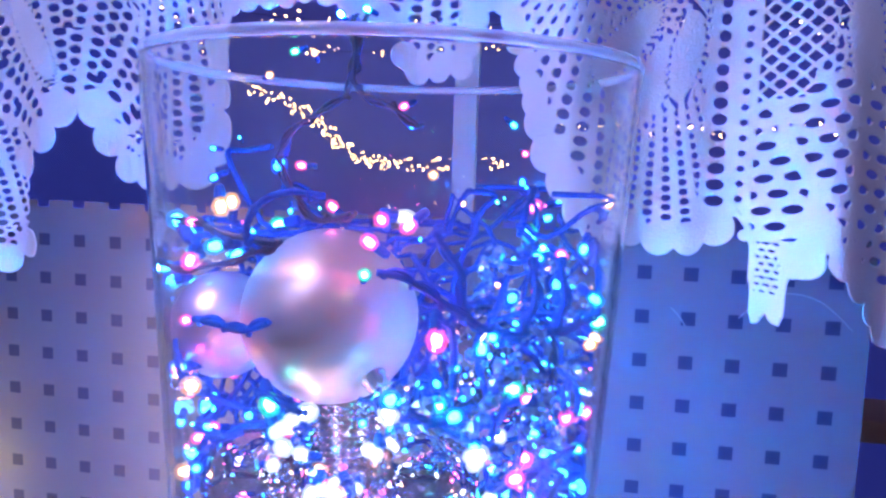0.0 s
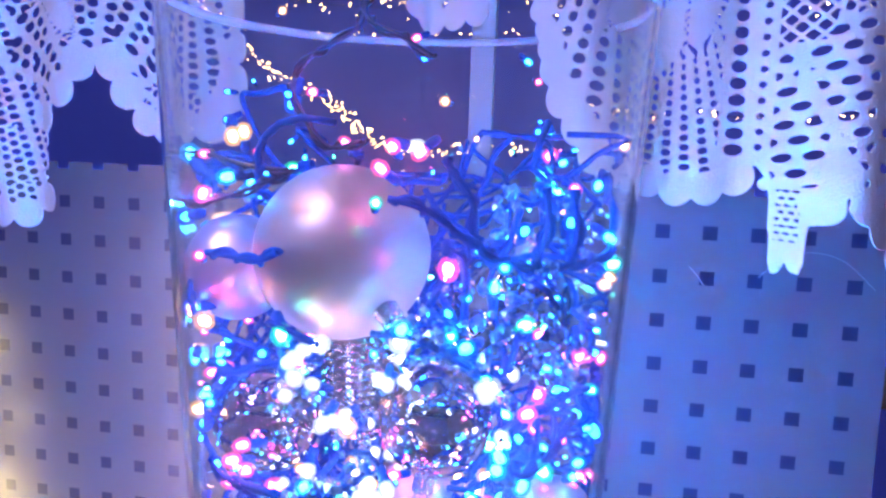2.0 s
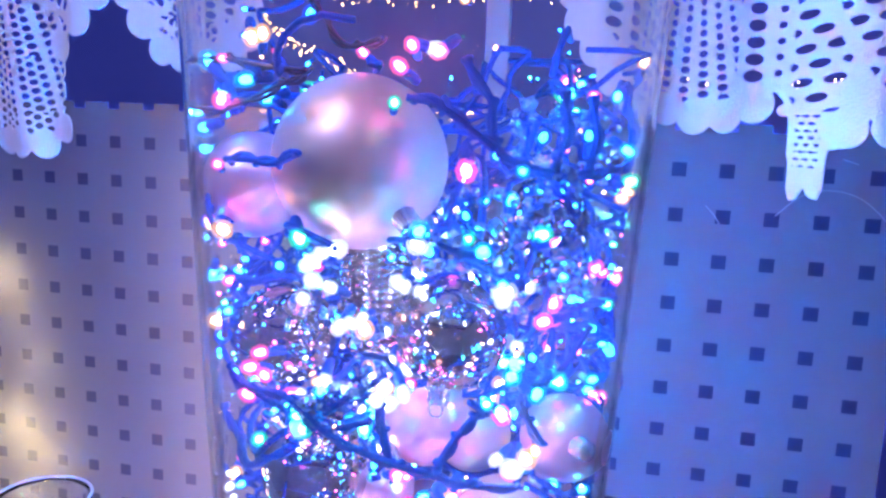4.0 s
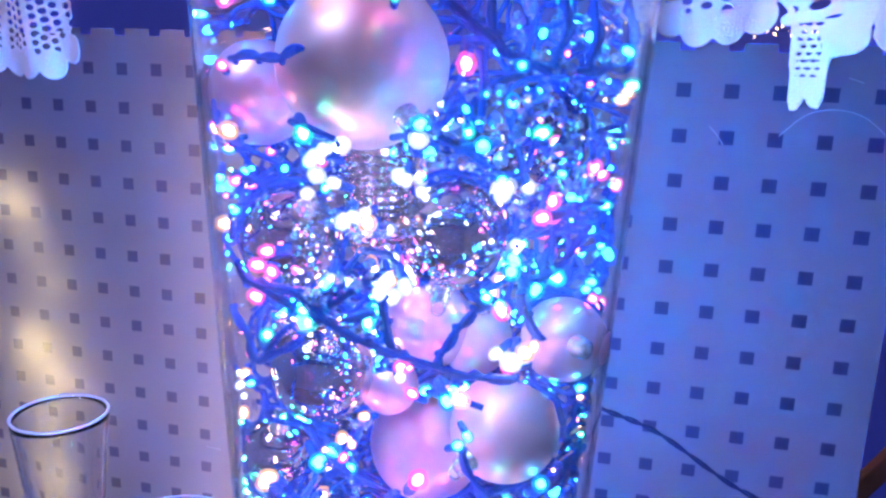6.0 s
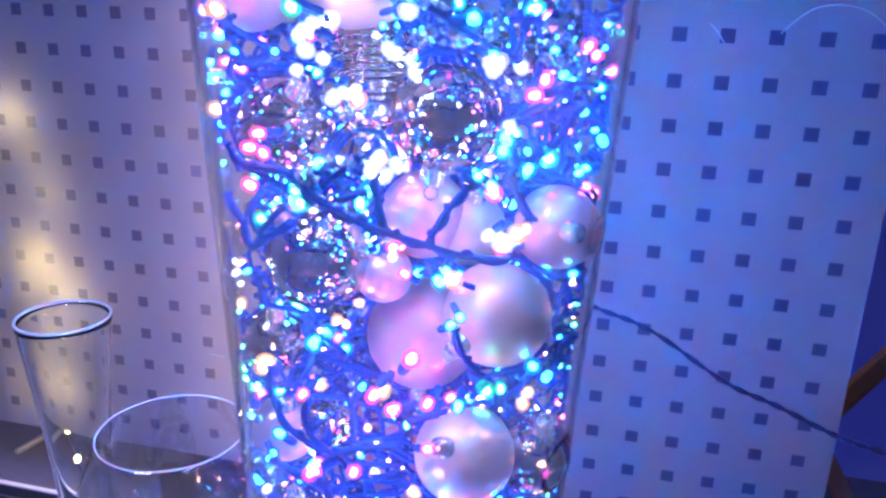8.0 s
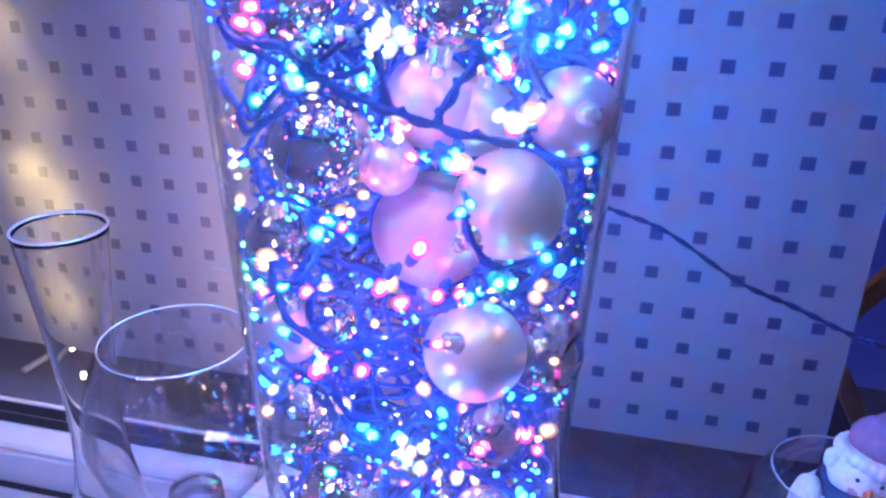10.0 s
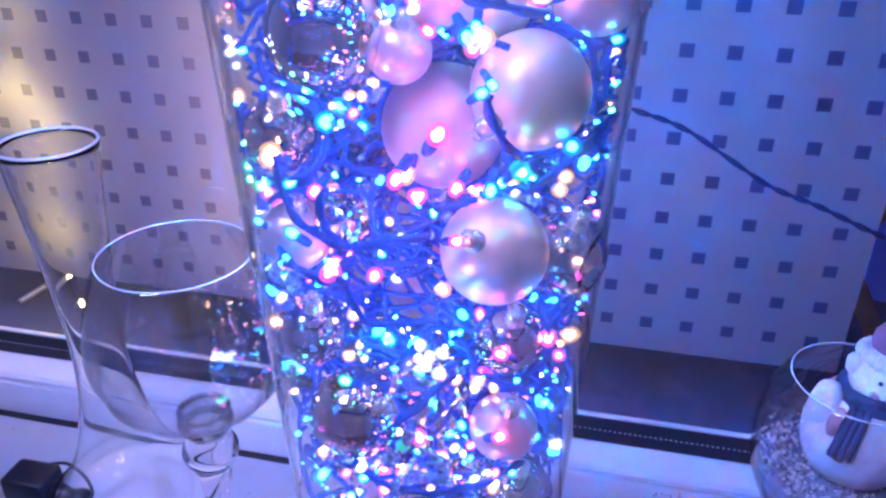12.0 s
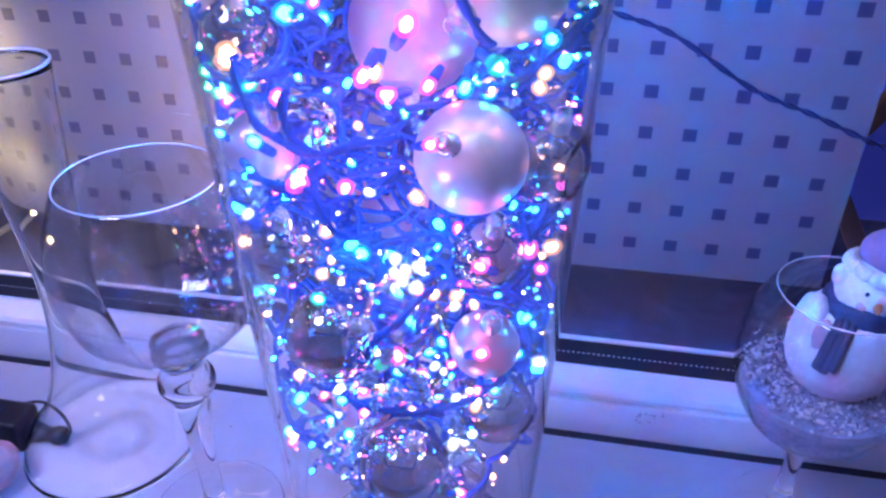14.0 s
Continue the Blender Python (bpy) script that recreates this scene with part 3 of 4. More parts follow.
ball(sm, (0.0095, -0.0170, 0.0620), 0.0030, 4, 1, 0.5, 0.8, seg=12)
ball(sm, (-0.0235, -0.010, 0.0460), 0.0105, 0, 0.8, 0.8, 1.3)
ball(sm, (-0.0165, -0.0205, 0.0430), 0.0060, 4, 0.8, 0.7, 1.5)
ball(sm, (0.0265, -0.010, 0.0460), 0.0100, 0, 0.8, 0.8, 1.3)
n0 = len(sm.faces)
for lift, thick_scarf in ((0.0525, 0.0042), (0.0560, 0.0034)):
    scarf = [(0.018 * math.cos(a) + 0.001, 0.0165 * math.sin(a) - 0.001, lift + 0.001 * math.sin(3 * a)) for a in (2 * math.pi * k / 20 for k in range(21))]
    tube(sm, [Vector(p) for p in scarf], thick_scarf, 8)
for off in (-0.003, 0.0005, 0.004):       # hanging end with its fringe
    tube(sm, spline([(-0.0075 + off, -0.018, 0.053), (-0.0105 + off, -0.0275, 0.044), (-0.0125 + off, -0.0325, 0.030 + 0.4 * abs(off))], 4), 0.0026, 8)
sm.faces.ensure_lookup_table()
for f in sm.faces[n0:]:
    f.material_index = 2
for v in sm.verts:                        # rough, flocked surface
    v.co += 0.0006 * noise.noise_vector(v.co * 260)
snowman = mesh_object("snowman_figurine", sm, [M_SNOW, M_MAUVE, M_NAVY, M_CARROT, M_BLUSH])
snowman.location = (0.150, -0.087, SILL + 0.131)
snowman.scale = (1.28, 1.28, 1.48)
snowman.rotation_euler = (0, 0.06, -0.2)
tagged(snowman, "white snowman figurine with mauve hat and navy scarf in the goblet", "figurine")

# ---- black plug with its cord, pink stone ----
plug = empty("cable_plug", (-0.507, -0.139, SILL), "black cable connector with a thin cord lying on the sill", "plug")
pb = bmesh.new()
box(pb, -0.055, -0.012, -0.016, 0.016, 0.0, 0.034, bevel=0.004)
part("housing", pb, M_BLACK, plug)
nb = lathe([(0, 0), (0.0085, 0), (0.0095, 0.003), (0.0095, 0.012), (0.0075, 0.014), (0.0075, 0.024), (0.009, 0.026), (0.009, 0.032), (0.006, 0.036), (0, 0.036)], 20)
nb.transform(Matrix.Translation((-0.013, 0, 0.0135)) @ Euler((0, math.pi / 2, 0)).to_matrix().to_4x4())
part("nozzle", nb, M_BLACK, plug)
part("cord", tube(bmesh.new(), spline([(-0.03, 0.014, 0.03), (-0.01, 0.02, 0.031), (0.012, 0.014, 0.026), (0.026, 0.004, 0.018), (0.022, 0, 0.0135)], 6), 0.0016, 8), M_BLACK, plug)
st = bmesh.new()
bmesh.ops.create_icosphere(st, subdivisions=3, radius=1)
for v in st.verts:
    n = noise.noise(v.co * 1.7) * 0.25 + noise.noise(v.co * 5) * 0.07
    v.co = Vector((v.co.x * 0.030, v.co.y * 0.022, v.co.z * 0.021)) * (1 + n)
low = min(v.co.z for v in st.verts)
st.transform(Matrix.Translation((0, 0, -low)))
stone = mesh_object("stone", st, M_STONE)
stone.location = (-0.522, -0.190, SILL)
tagged(stone, "rough pinkish stone lying on the sill", "stone")

# ---- baubles in the vase ----
BALLS = []
CAP = lathe([(0, 0.0075), (0.0042, 0.0072), (0.005, 0.006), (0.005, 0.0005), (0.0056, 0), (0.0056, -0.002), (0, -0.002)], 16)


def bauble(x, y, z, r, mat, label, tilt=(0.3, 0.2)):
    base = empty("bauble", (x, y, z), label, "bauble", "baubles in the vase")
    bm = bmesh.new()
    bmesh.ops.create_uvsphere(bm, u_segments=40, v_segments=24, radius=r)
    part("ball", bm, mat, base)
    cap = CAP.copy()
    cap.transform(Matrix.Translation((0, 0, r)))
    part("cap", cap, M_CAP, base)
    ring = [Vector((0.0032 * math.cos(a), 0, r + 0.0095 + 0.0032 * math.sin(a))) for a in (2 * math.pi * k / 12 for k in range(13))]
    part("loop", tube(bmesh.new(), ring, 0.0005, 5), M_CAP, base)
    base.rotation_euler = (tilt[0], tilt[1], 0)
    BALLS.append((Vector((x, y, z)), r))
    return base


PEARL, ROSE = "satin pearl pink bauble among the string lights", "satin rose pink bauble among the string lights"
CLEAR, SMOKE, GOLD = "shiny clear glass bauble among the string lights", "smoky mirrored glass bauble among the string lights", "polished champagne bauble among the string lights"
bauble(-0.153, -0.262, 0.471, 0.038, M_PEARL, "large satin pearl bauble among the string lights", (2.6, -0.9))
bauble(-0.221, -0.226, 0.455, 0.0265, M_ROSE, ROSE, (2.5, 0.5))
bauble(-0.0605, -0.218, 0.339, 0.0215, M_ROSE, ROSE, (2.0, -2))
bauble(-0.085, -0.240, 0.297, 0.0268, M_PEARL, PEARL, (2.2, 1.0))
bauble(-0.097, -0.250, 0.220, 0.0262, M_GOLD, GOLD, (0.9, -0.4))
bauble(-0.194, -0.247, 0.386, 0.0245, M_CLEARBALL, CLEAR, (0.5, 0.6))
bauble(-0.113, -0.247, 0.394, 0.0255, M_SMOKEBALL, SMOKE, (2.8, 0.1))
bauble(-0.178, -0.245, 0.319, 0.0270, M_SMOKEBALL, SMOKE, (0.2, -0.7))
bauble(-0.131, -0.214, 0.338, 0.0235, M_ROSE, ROSE)
bauble(-0.108, -0.205, 0.330, 0.0200, M_PEARL, PEARL)
bauble(-0.132, -0.206, 0.266, 0.0320, M_ROSE, ROSE, (2.9, 0))
bauble(-0.146, -0.236, 0.310, 0.0150, M_ROSE, ROSE)
bauble(-0.1333, -0.2565, 0.0196, 0.0263, M_SMOKEBALL, SMOKE, (0.2, 0.3))
bauble(-0.170, -0.2550, 0.112, 0.0260, M_SMOKEBALL, SMOKE, (0.4, 0.9))
bauble(-0.0830, -0.2320, 0.052, 0.0215, M_CLEARBALL, CLEAR)
bauble(-0.1940, -0.2500, 0.1605, 0.0195, M_CLEARBALL, CLEAR)
bauble(-0.0635, -0.225, 0.210, 0.0215, M_CLEARBALL, CLEAR)
bauble(-0.203, -0.240, 0.212, 0.0190, M_ROSE, ROSE)
bauble(-0.2035, -0.246, 0.2698, 0.0175, M_CLEARBALL, CLEAR)
bauble(-0.0881, -0.2500, 0.1700, 0.0175, M_SMOKEBALL, SMOKE)
bauble(-0.0890, -0.2460, 0.1090, 0.0185, M_ROSE, ROSE)
bauble(-0.085, -0.205, 0.440, 0.0300, M_CLEARBALL, CLEAR)
bauble(-0.170, -0.2150, 0.026, 0.0200, M_ROSE, ROSE)
bauble(-0.120, -0.170, -0.085, 0.0280, M_SMOKEBALL, SMOKE)
bauble(-0.165, -0.235, -0.075, 0.0260, M_CLEARBALL, CLEAR)
for k, (x, y, z) in enumerate([(-0.17, -0.15, 0.40), (-0.10, -0.14, 0.37), (-0.19, -0.16, 0.25), (-0.11, -0.14, 0.24), (-0.16, -0.15, 0.14), (-0.10, -0.15, 0.06), (-0.17, -0.14, -0.03), (-0.07, -0.17, 0.27)]):
    bauble(x, y, z, 0.026, (M_PEARL, M_ROSE, M_CLEARBALL)[k % 3], (PEARL, ROSE, CLEAR)[k % 3])


def jewel(x, y, z, r, tilt):
    bm = lathe([(0, -r), (r * 0.95, 0.15 * r), (r * 0.6, 0.6 * r), (0, 0.6 * r)], 8)
    ob = mesh_object("crystal_ornament", bm, M_SHARD, smooth=False)
    ob.matrix_world = Matrix.Translation((x, y, z)) @ Euler(tilt).to_matrix().to_4x4()
    BALLS.append((Vector((x, y, z)), r * 0.8))
    return tagged(ob, "faceted clear crystal ornament among the string lights", "ornament", "crystals in the vase")


jewel(-0.1618, -0.2790, 0.2435, 0.014, (1.3, 0.3, 0))
jewel(-0.126, -0.2610, 0.137, 0.025, (1.0, -0.3, 0))
jewel(-0.105, -0.2600, 0.086, 0.013, (1.5, 0.7, 0))
jewel(-0.100, -0.2450, 0.012, 0.016, (0.8, 0.5, 0))
ribs = bmesh.new()
cone = []
for k in range(17):
    r = 0.0105 + 0.0095 * k / 17
    cone += [(r, 0.0036 * k), (r + 0.0016, 0.0036 * k + 0.0009), (r + 0.0016, 0.0036 * k + 0.0021), (r, 0.0036 * k + 0.0030)]
lathe(cone, 40, bm=ribs)
ribbed = mesh_object("ribbed_cone_ornament", ribs, M_CLEARBALL)
ribbed.location = (-0.151, -0.246, 0.383)
tagged(ribbed, "clear ribbed cone ornament among the string lights", "ornament")
BALLS.append((Vector((-0.151, -0.246, 0.413)), 0.018))

# ---- string lights in the vase ----
rnd = random.Random(21)
FRONT = BALLS[:21] + BALLS[-5:]


def settle(p, gap=0.006):
    """Keeps a point of the cable out of the baubles and inside the glass; baubles that press on the glass stay uncovered."""
    for _ in range(3):
        for c, r in FRONT:
            way = (c - Vector((-0.04, -0.585, c.z + 0.09 if c.z > 0.27 else 0.40))).normalized()
            d = p - c
            deep = d.dot(way)
            side = d - way * deep
            if deep < 0 and side.length < r + 0.002:
                p = c + way * deep + side.normalized() * (r + 0.003)
        for c, r in BALLS:
            d = p - c
            if d.length < r + gap:
                p = c + d.normalized() * (r + gap)
        h = Vector((p.x - VX, p.y - VY))
        top = wall_r(p.z) - 0.008
        if h.length > top:
            h = h.normalized() * top
            p = Vector((VX + h.x, VY + h.y, p.z))
    return p


def strand(seed, z_from, z_to, turns, count):
    r = random.Random(seed)
    a0, pts = r.uniform(0, 6.28), []
    for k in range(count):
        t = k / (count - 1)
        a = a0 + turns * 6.283 * t + r.uniform(-0.7, 0.7)
        z = z_from + (z_to - z_from) * t + r.uniform(-0.034, 0.034)
        rad = wall_r(z) * (0.97 - 0.55 * r.random() ** 1.8)
        pts.append(settle(Vector((VX + rad * math.cos(a), VY + rad * math.sin(a), z))))
    return pts


def bulb_mesh(kind):
    bm = lathe([(0, -0.0022), (0.0013, -0.0018), (0.0017, -0.0002), (0.0012, 0.0018), (0, 0.0024)], 8)
    n1 = len(bm.faces)
    lathe([(0, -0.0034), (0.0024, -0.0027), (0.0033, 0.0), (0.0025, 0.0026), (0.0012, 0.0037), (0, 0.0040)], 10, bm=bm)
    n2 = len(bm.faces)
    lathe([(0.0, -0.0095), (0.0016, -0.0095), (0.0020, -0.0075), (0.0020, -0.0034)], 8, bm=bm)
    bm.faces.ensure_lookup_table()
    for f in bm.faces:
        f.material_index = 0 if f.index < n1 else 1 if f.index < n2 else 2
        f.smooth = True
    me = bpy.data.meshes.new("bulb")
    bm.to_mesh(me)
    bm.free()
    for m in (CORES[kind], HALO_CAPS[kind], M_CABLE):
        me.materials.append(m)
    return me


BULBS = {k: bulb_mesh(k) for k in CORES}
spare = {k: [] for k in CORES}
ORIGIN = Vector((VX, VY, SILL))


def put_bulb(base, kind, p, d, size, own):
    m = Matrix.Translation(p - ORIGIN) @ d.to_track_quat("Z", "Y").to_matrix().to_4x4() @ Matrix.Scale(size, 4)
    if own:
        ob = new("bulb", BULBS[kind])
        ob.parent = base
        ob.matrix_basis = m
    else:
        spare[kind].append(m)


def string_lights(label, strands, spacing, weights):
    base = empty("string_lights", ORIGIN, label, "string lights", "string lights in the vase")
    for pts in strands:
        fine = [settle(p, 0.003) for p in spline(pts, 5)]
        run = [fine[0]]
        for p in fine[1:] + [None]:
            if p is None or (p - run[-1]).length > 0.016:
                if len(run) > 3:
                    part("cable", tube(bmesh.new(), [q - ORIGIN for q in run], 0.0015, 6), M_CABLE, base)
                run = []
            run.append(p)
        for i in range(2, len(fine) - 1, spacing):
            kind = rnd.choices(list(CORES), weights)[0]
            h = Vector((fine[i].x - VX, fine[i].y - VY, rnd.uniform(-0.06, 0.06)))
            d = (h.normalized() * 0.6 + Vector((rnd.uniform(-1, 1), rnd.uniform(-1, 1), rnd.uniform(-1, 1)))).normalized()
            p = settle(fine[i] + d * 0.010, 0.003)
            put_bulb(base, kind, p, d, rnd.choice((0.3, 0.4, 0.55, 0.7, 0.9, 1.1, 1.35)) * (1.15 if kind == "blue" else 1.0), p.y < VY - 0.055)
    return base


def front_cables(base, runs, bulbs, thick=1.0, mat=M_CABLE):
    """Cables and bulbs that lie against the front of the glass."""
    for run in runs:
        fine = spline(run, 8)
        part("cable", tube(bmesh.new(), [p - ORIGIN for p in fine], 0.0015 * thick, 8), mat, base)
        part("cable", tube(bmesh.new(), [p - ORIGIN + 0.002 * Vector((math.cos(i * 0.8), 0.3, math.sin(i * 0.8))) for i, p in enumerate(fine)], 0.0013 * thick, 8), mat, base)
    for kind, x, y, z in bulbs:
        d = Vector((rnd.uniform(-0.8, 0.8), -0.6, rnd.uniform(-0.8, 0.8))).normalized()
        put_bulb(base, kind, Vector((x, y, z)), d, rnd.uniform(0.8, 1.2) * (0.6 if z > 0.53 else 1.0), True)


coloured = string_lights("coloured string lights with dark blue cable coiled in the vase",
                         [strand(3, -0.02, 0.46, 9, 110), strand(8, 0.47, 0.0, 8, 105), strand(14, 0.03, 0.50, 7, 100), strand(17, 0.03, 0.42, 6, 90)], 3, (15, 22, 14, 32, 22, 6))
bluish = string_lights("blue string lights with dark cable coiled in the vase",
                       [strand(31, 0.04, 0.51, 7, 100), strand(37, 0.34, 0.515, 5, 90)], 3, (40, 42, 10, 6, 4, 3))
front_cables(bluish, [
    [(-0.09, -0.293, 0.480), (-0.102, -0.300, 0.490), (-0.111, -0.304, 0.496), (-0.121, -0.306, 0.498)],
    [(-0.165, -0.304, 0.475), (-0.176, -0.300, 0.471), (-0.188, -0.296, 0.472), (-0.203, -0.286, 0.471)],
    [(-0.102, -0.299, 0.513), (-0.092, -0.294, 0.498), (-0.090, -0.292, 0.483), (-0.082, -0.286, 0.475), (-0.065, -0.272, 0.471), (-0.050, -0.252, 0.472), (-0.041, -0.232, 0.475), (-0.040, -0.229, 0.490), (-0.045, -0.246, 0.507)],
    [(-0.070, -0.276, 0.472), (-0.065, -0.273, 0.487), (-0.067, -0.277, 0.503)],
    [(-0.057, -0.261, 0.471), (-0.054, -0.260, 0.485), (-0.057, -0.265, 0.502)],
], [("green", -0.127, -0.301, 0.496), ("pink", -0.212, -0.277, 0.468), ("cyan", -0.065, -0.268, 0.502), ("pink", -0.056, -0.257, 0.502), ("cyan", -0.047, -0.240, 0.503),
    ("pink", -0.121, -0.301, 0.517), ("pink", -0.111, -0.299, 0.515), ("cyan", -0.223, -0.274, 0.490), ("warm", -0.182, -0.296, 0.521), ("warm", -0.040, -0.229, 0.462), ("pink", -0.048, -0.228, 0.425), ("pink", -0.066, -0.262, 0.409)])
front_cables(bluish, [
    [(-0.161, -0.302, 0.539), (-0.154, -0.303, 0.526), (-0.144, -0.304, 0.516), (-0.132, -0.303, 0.519)],
    [(-0.228, -0.273, 0.511), (-0.205, -0.287, 0.512), (-0.178, -0.301, 0.508), (-0.160, -0.305, 0.507)],
    [(-0.226, -0.275, 0.492), (-0.204, -0.285, 0.492), (-0.176, -0.299, 0.500), (-0.163, -0.303, 0.505)],
    [(-0.139, -0.262, 0.600), (-0.143, -0.266, 0.575), (-0.146, -0.272, 0.563), (-0.161, -0.280, 0.552), (-0.170, -0.282, 0.538)],
    [(-0.145, -0.262, 0.598), (-0.143, -0.266, 0.583), (-0.141, -0.270, 0.568), (-0.127, -0.272, 0.561), (-0.114, -0.272, 0.553)],
], [("warm", -0.185, -0.254, 0.574), ("green", -0.170, -0.263, 0.583), ("warm", -0.160, -0.267, 0.582), ("blue", -0.148, -0.270, 0.597), ("green", -0.137, -0.270, 0.599), ("pink", -0.122, -0.265, 0.561),
    ("blue", -0.119, -0.263, 0.553), ("cyan", -0.080, -0.228, 0.556), ("warm", -0.103, -0.296, 0.534), ("blue", -0.161, -0.303, 0.535), ("pink", -0.151, -0.304, 0.536), ("pink", -0.071, -0.278, 0.543)], 0.65, M_CORD)
front_cables(coloured, [
    [(-0.202, -0.290, 0.383), (-0.192, -0.290, 0.375), (-0.170, -0.298, 0.375), (-0.154, -0.301, 0.364), (-0.138, -0.301, 0.357), (-0.123, -0.299, 0.352), (-0.109, -0.294, 0.347), (-0.095, -0.288, 0.342), (-0.077, -0.276, 0.338)],
    [(-0.109, -0.292, 0.347), (-0.103, -0.291, 0.359), (-0.096, -0.288, 0.369), (-0.091, -0.285, 0.374)],
    [(-0.130, -0.299, 0.376), (-0.129, -0.298, 0.366), (-0.126, -0.297, 0.353)],
    [(-0.077, -0.278, 0.378), (-0.074, -0.274, 0.368), (-0.068, -0.269, 0.356)],
    [(-0.097, -0.288, 0.307), (-0.092, -0.285, 0.292), (-0.086, -0.280, 0.283)],
    [(-0.082, -0.273, 0.263), (-0.071, -0.261, 0.268), (-0.057, -0.241, 0.276), (-0.048, -0.216, 0.281)],
], [("warm", -0.071, -0.262, 0.349), ("pink", -0.119, -0.291, 0.332), ("pink", -0.124, -0.292, 0.344), ("cyan", -0.102, -0.285, 0.333), ("warm", -0.194, -0.274, 0.271), ("warm", -0.221, -0.248, 0.311),
    ("pink", -0.189, -0.284, 0.388), ("cyan", -0.069, -0.262, 0.381), ("cyan", -0.049, -0.222, 0.371), ("pink", -0.067, -0.263, 0.416), ("warm", -0.130, -0.295, 0.382), ("cyan", -0.096, -0.280, 0.310), ("cyan", -0.204, -0.283, 0.405)])
front_cables(coloured, [
    [(-0.220, -0.261, 0.352), (-0.202, -0.278, 0.345), (-0.194, -0.283, 0.335), (-0.170, -0.294, 0.352)],
    [(-0.188, -0.285, 0.274), (-0.185, -0.285, 0.253), (-0.174, -0.289, 0.242), (-0.154, -0.294, 0.238), (-0.140, -0.295, 0.243), (-0.120, -0.293, 0.247)],
    [(-0.165, -0.292, 0.263), (-0.167, -0.290, 0.246), (-0.156, -0.292, 0.237)],
    [(-0.193, -0.277, 0.216), (-0.171, -0.288, 0.218), (-0.159, -0.291, 0.218), (-0.149, -0.291, 0.198), (-0.132, -0.291, 0.200)],
    [(-0.157, -0.284, 0.097), (-0.138, -0.285, 0.090), (-0.114, -0.280, 0.088), (-0.091, -0.269, 0.092), (-0.078, -0.257, 0.096)],
    [(-0.138, -0.289, 0.136), (-0.124, -0.288, 0.152), (-0.110, -0.285, 0.170)],
], [("blue", -0.196, -0.269, 0.214), ("pink", -0.164, -0.285, 0.224), ("pink", -0.204, -0.265, 0.246), ("pink", -0.109, -0.282, 0.240), ("warm", -0.129, -0.289, 0.272), ("pink", -0.124, -0.288, 0.263), ("pink", -0.109, -0.284, 0.266),
    ("pink", -0.085, -0.258, 0.114), ("warm", -0.109, -0.278, 0.162), ("pink", -0.087, -0.264, 0.173), ("warm", -0.091, -0.261, 0.078), ("pink", -0.170, -0.262, 0.031), ("blue", -0.188, -0.256, 0.081)])


def tangle(base, seed, runs, steps):
    """The rest of the coiled cable, packed behind the front baubles."""
    r, bm = random.Random(seed), bmesh.new()
    for _ in range(runs):
        z = r.uniform(0.02, 0.50)
        a, rad = r.uniform(-0.35, math.pi + 0.35), wall_r(z) * math.sqrt(r.random()) * 0.9
        p = Vector((VX + rad * math.cos(a), VY - 0.01 + rad * math.sin(a), z))
        d = Vector((r.uniform(-1, 1), r.uniform(-1, 1), r.uniform(-0.6, 0.6))).normalized()
        pts = []
        for _ in range(steps):
            d = (d + 0.5 * Vector((r.uniform(-1, 1), r.uniform(-1, 1), r.uniform(-0.8, 0.8)))).normalized()
            p = p + d * 0.009
            p.z = min(max(p.z, 0.0), 0.525 if p.x > -0.12 else 0.50)
            p.y = max(p.y, VY - 0.008)
            for c, br in BALLS:
                w = p - c
                if w.length < br + 0.002:
                    p = c + w.normalized() * (br + 0.002)
            h = Vector((p.x - VX, p.y - VY))
            top = wall_r(p.z) - 0.007
            if h.length > top:
                h = h.normalized() * top
                p = Vector((VX + h.x, VY + h.y, p.z))
                d = Vector((-d.x, -d.y, d.z))
            pts.append(p - ORIGIN)
        tube(bm, pts, 0.0015, 5)
    tagged(part("cables", bm, M_CABLE, base), kind="stuff")


tangle(coloured, 61, 230, 26)


def near_bulbs(base, bulbs):
    """Bright bulbs that press against the glass; the white ones lie in tight clusters."""
    for kind, x, y, z, size in bulbs:
        for n in range(4 if kind == "white" else 1):
            p = Vector((x, y, z)) + (Vector((rnd.gauss(0, 0.0042), rnd.uniform(0, 0.006), rnd.gauss(0, 0.0042))) if n else Vector())
            d = Vector((rnd.uniform(-0.8, 0.8), -0.5, rnd.uniform(-0.8, 0.8))).normalized()
            put_bulb(base, kind if n < 3 else rnd.choice(("cyan", "pink", "warm")), p, d, size * (rnd.uniform(0.3, 0.5) if kind == "white" else 0.68 if z < 0.51 else 0.5), True)


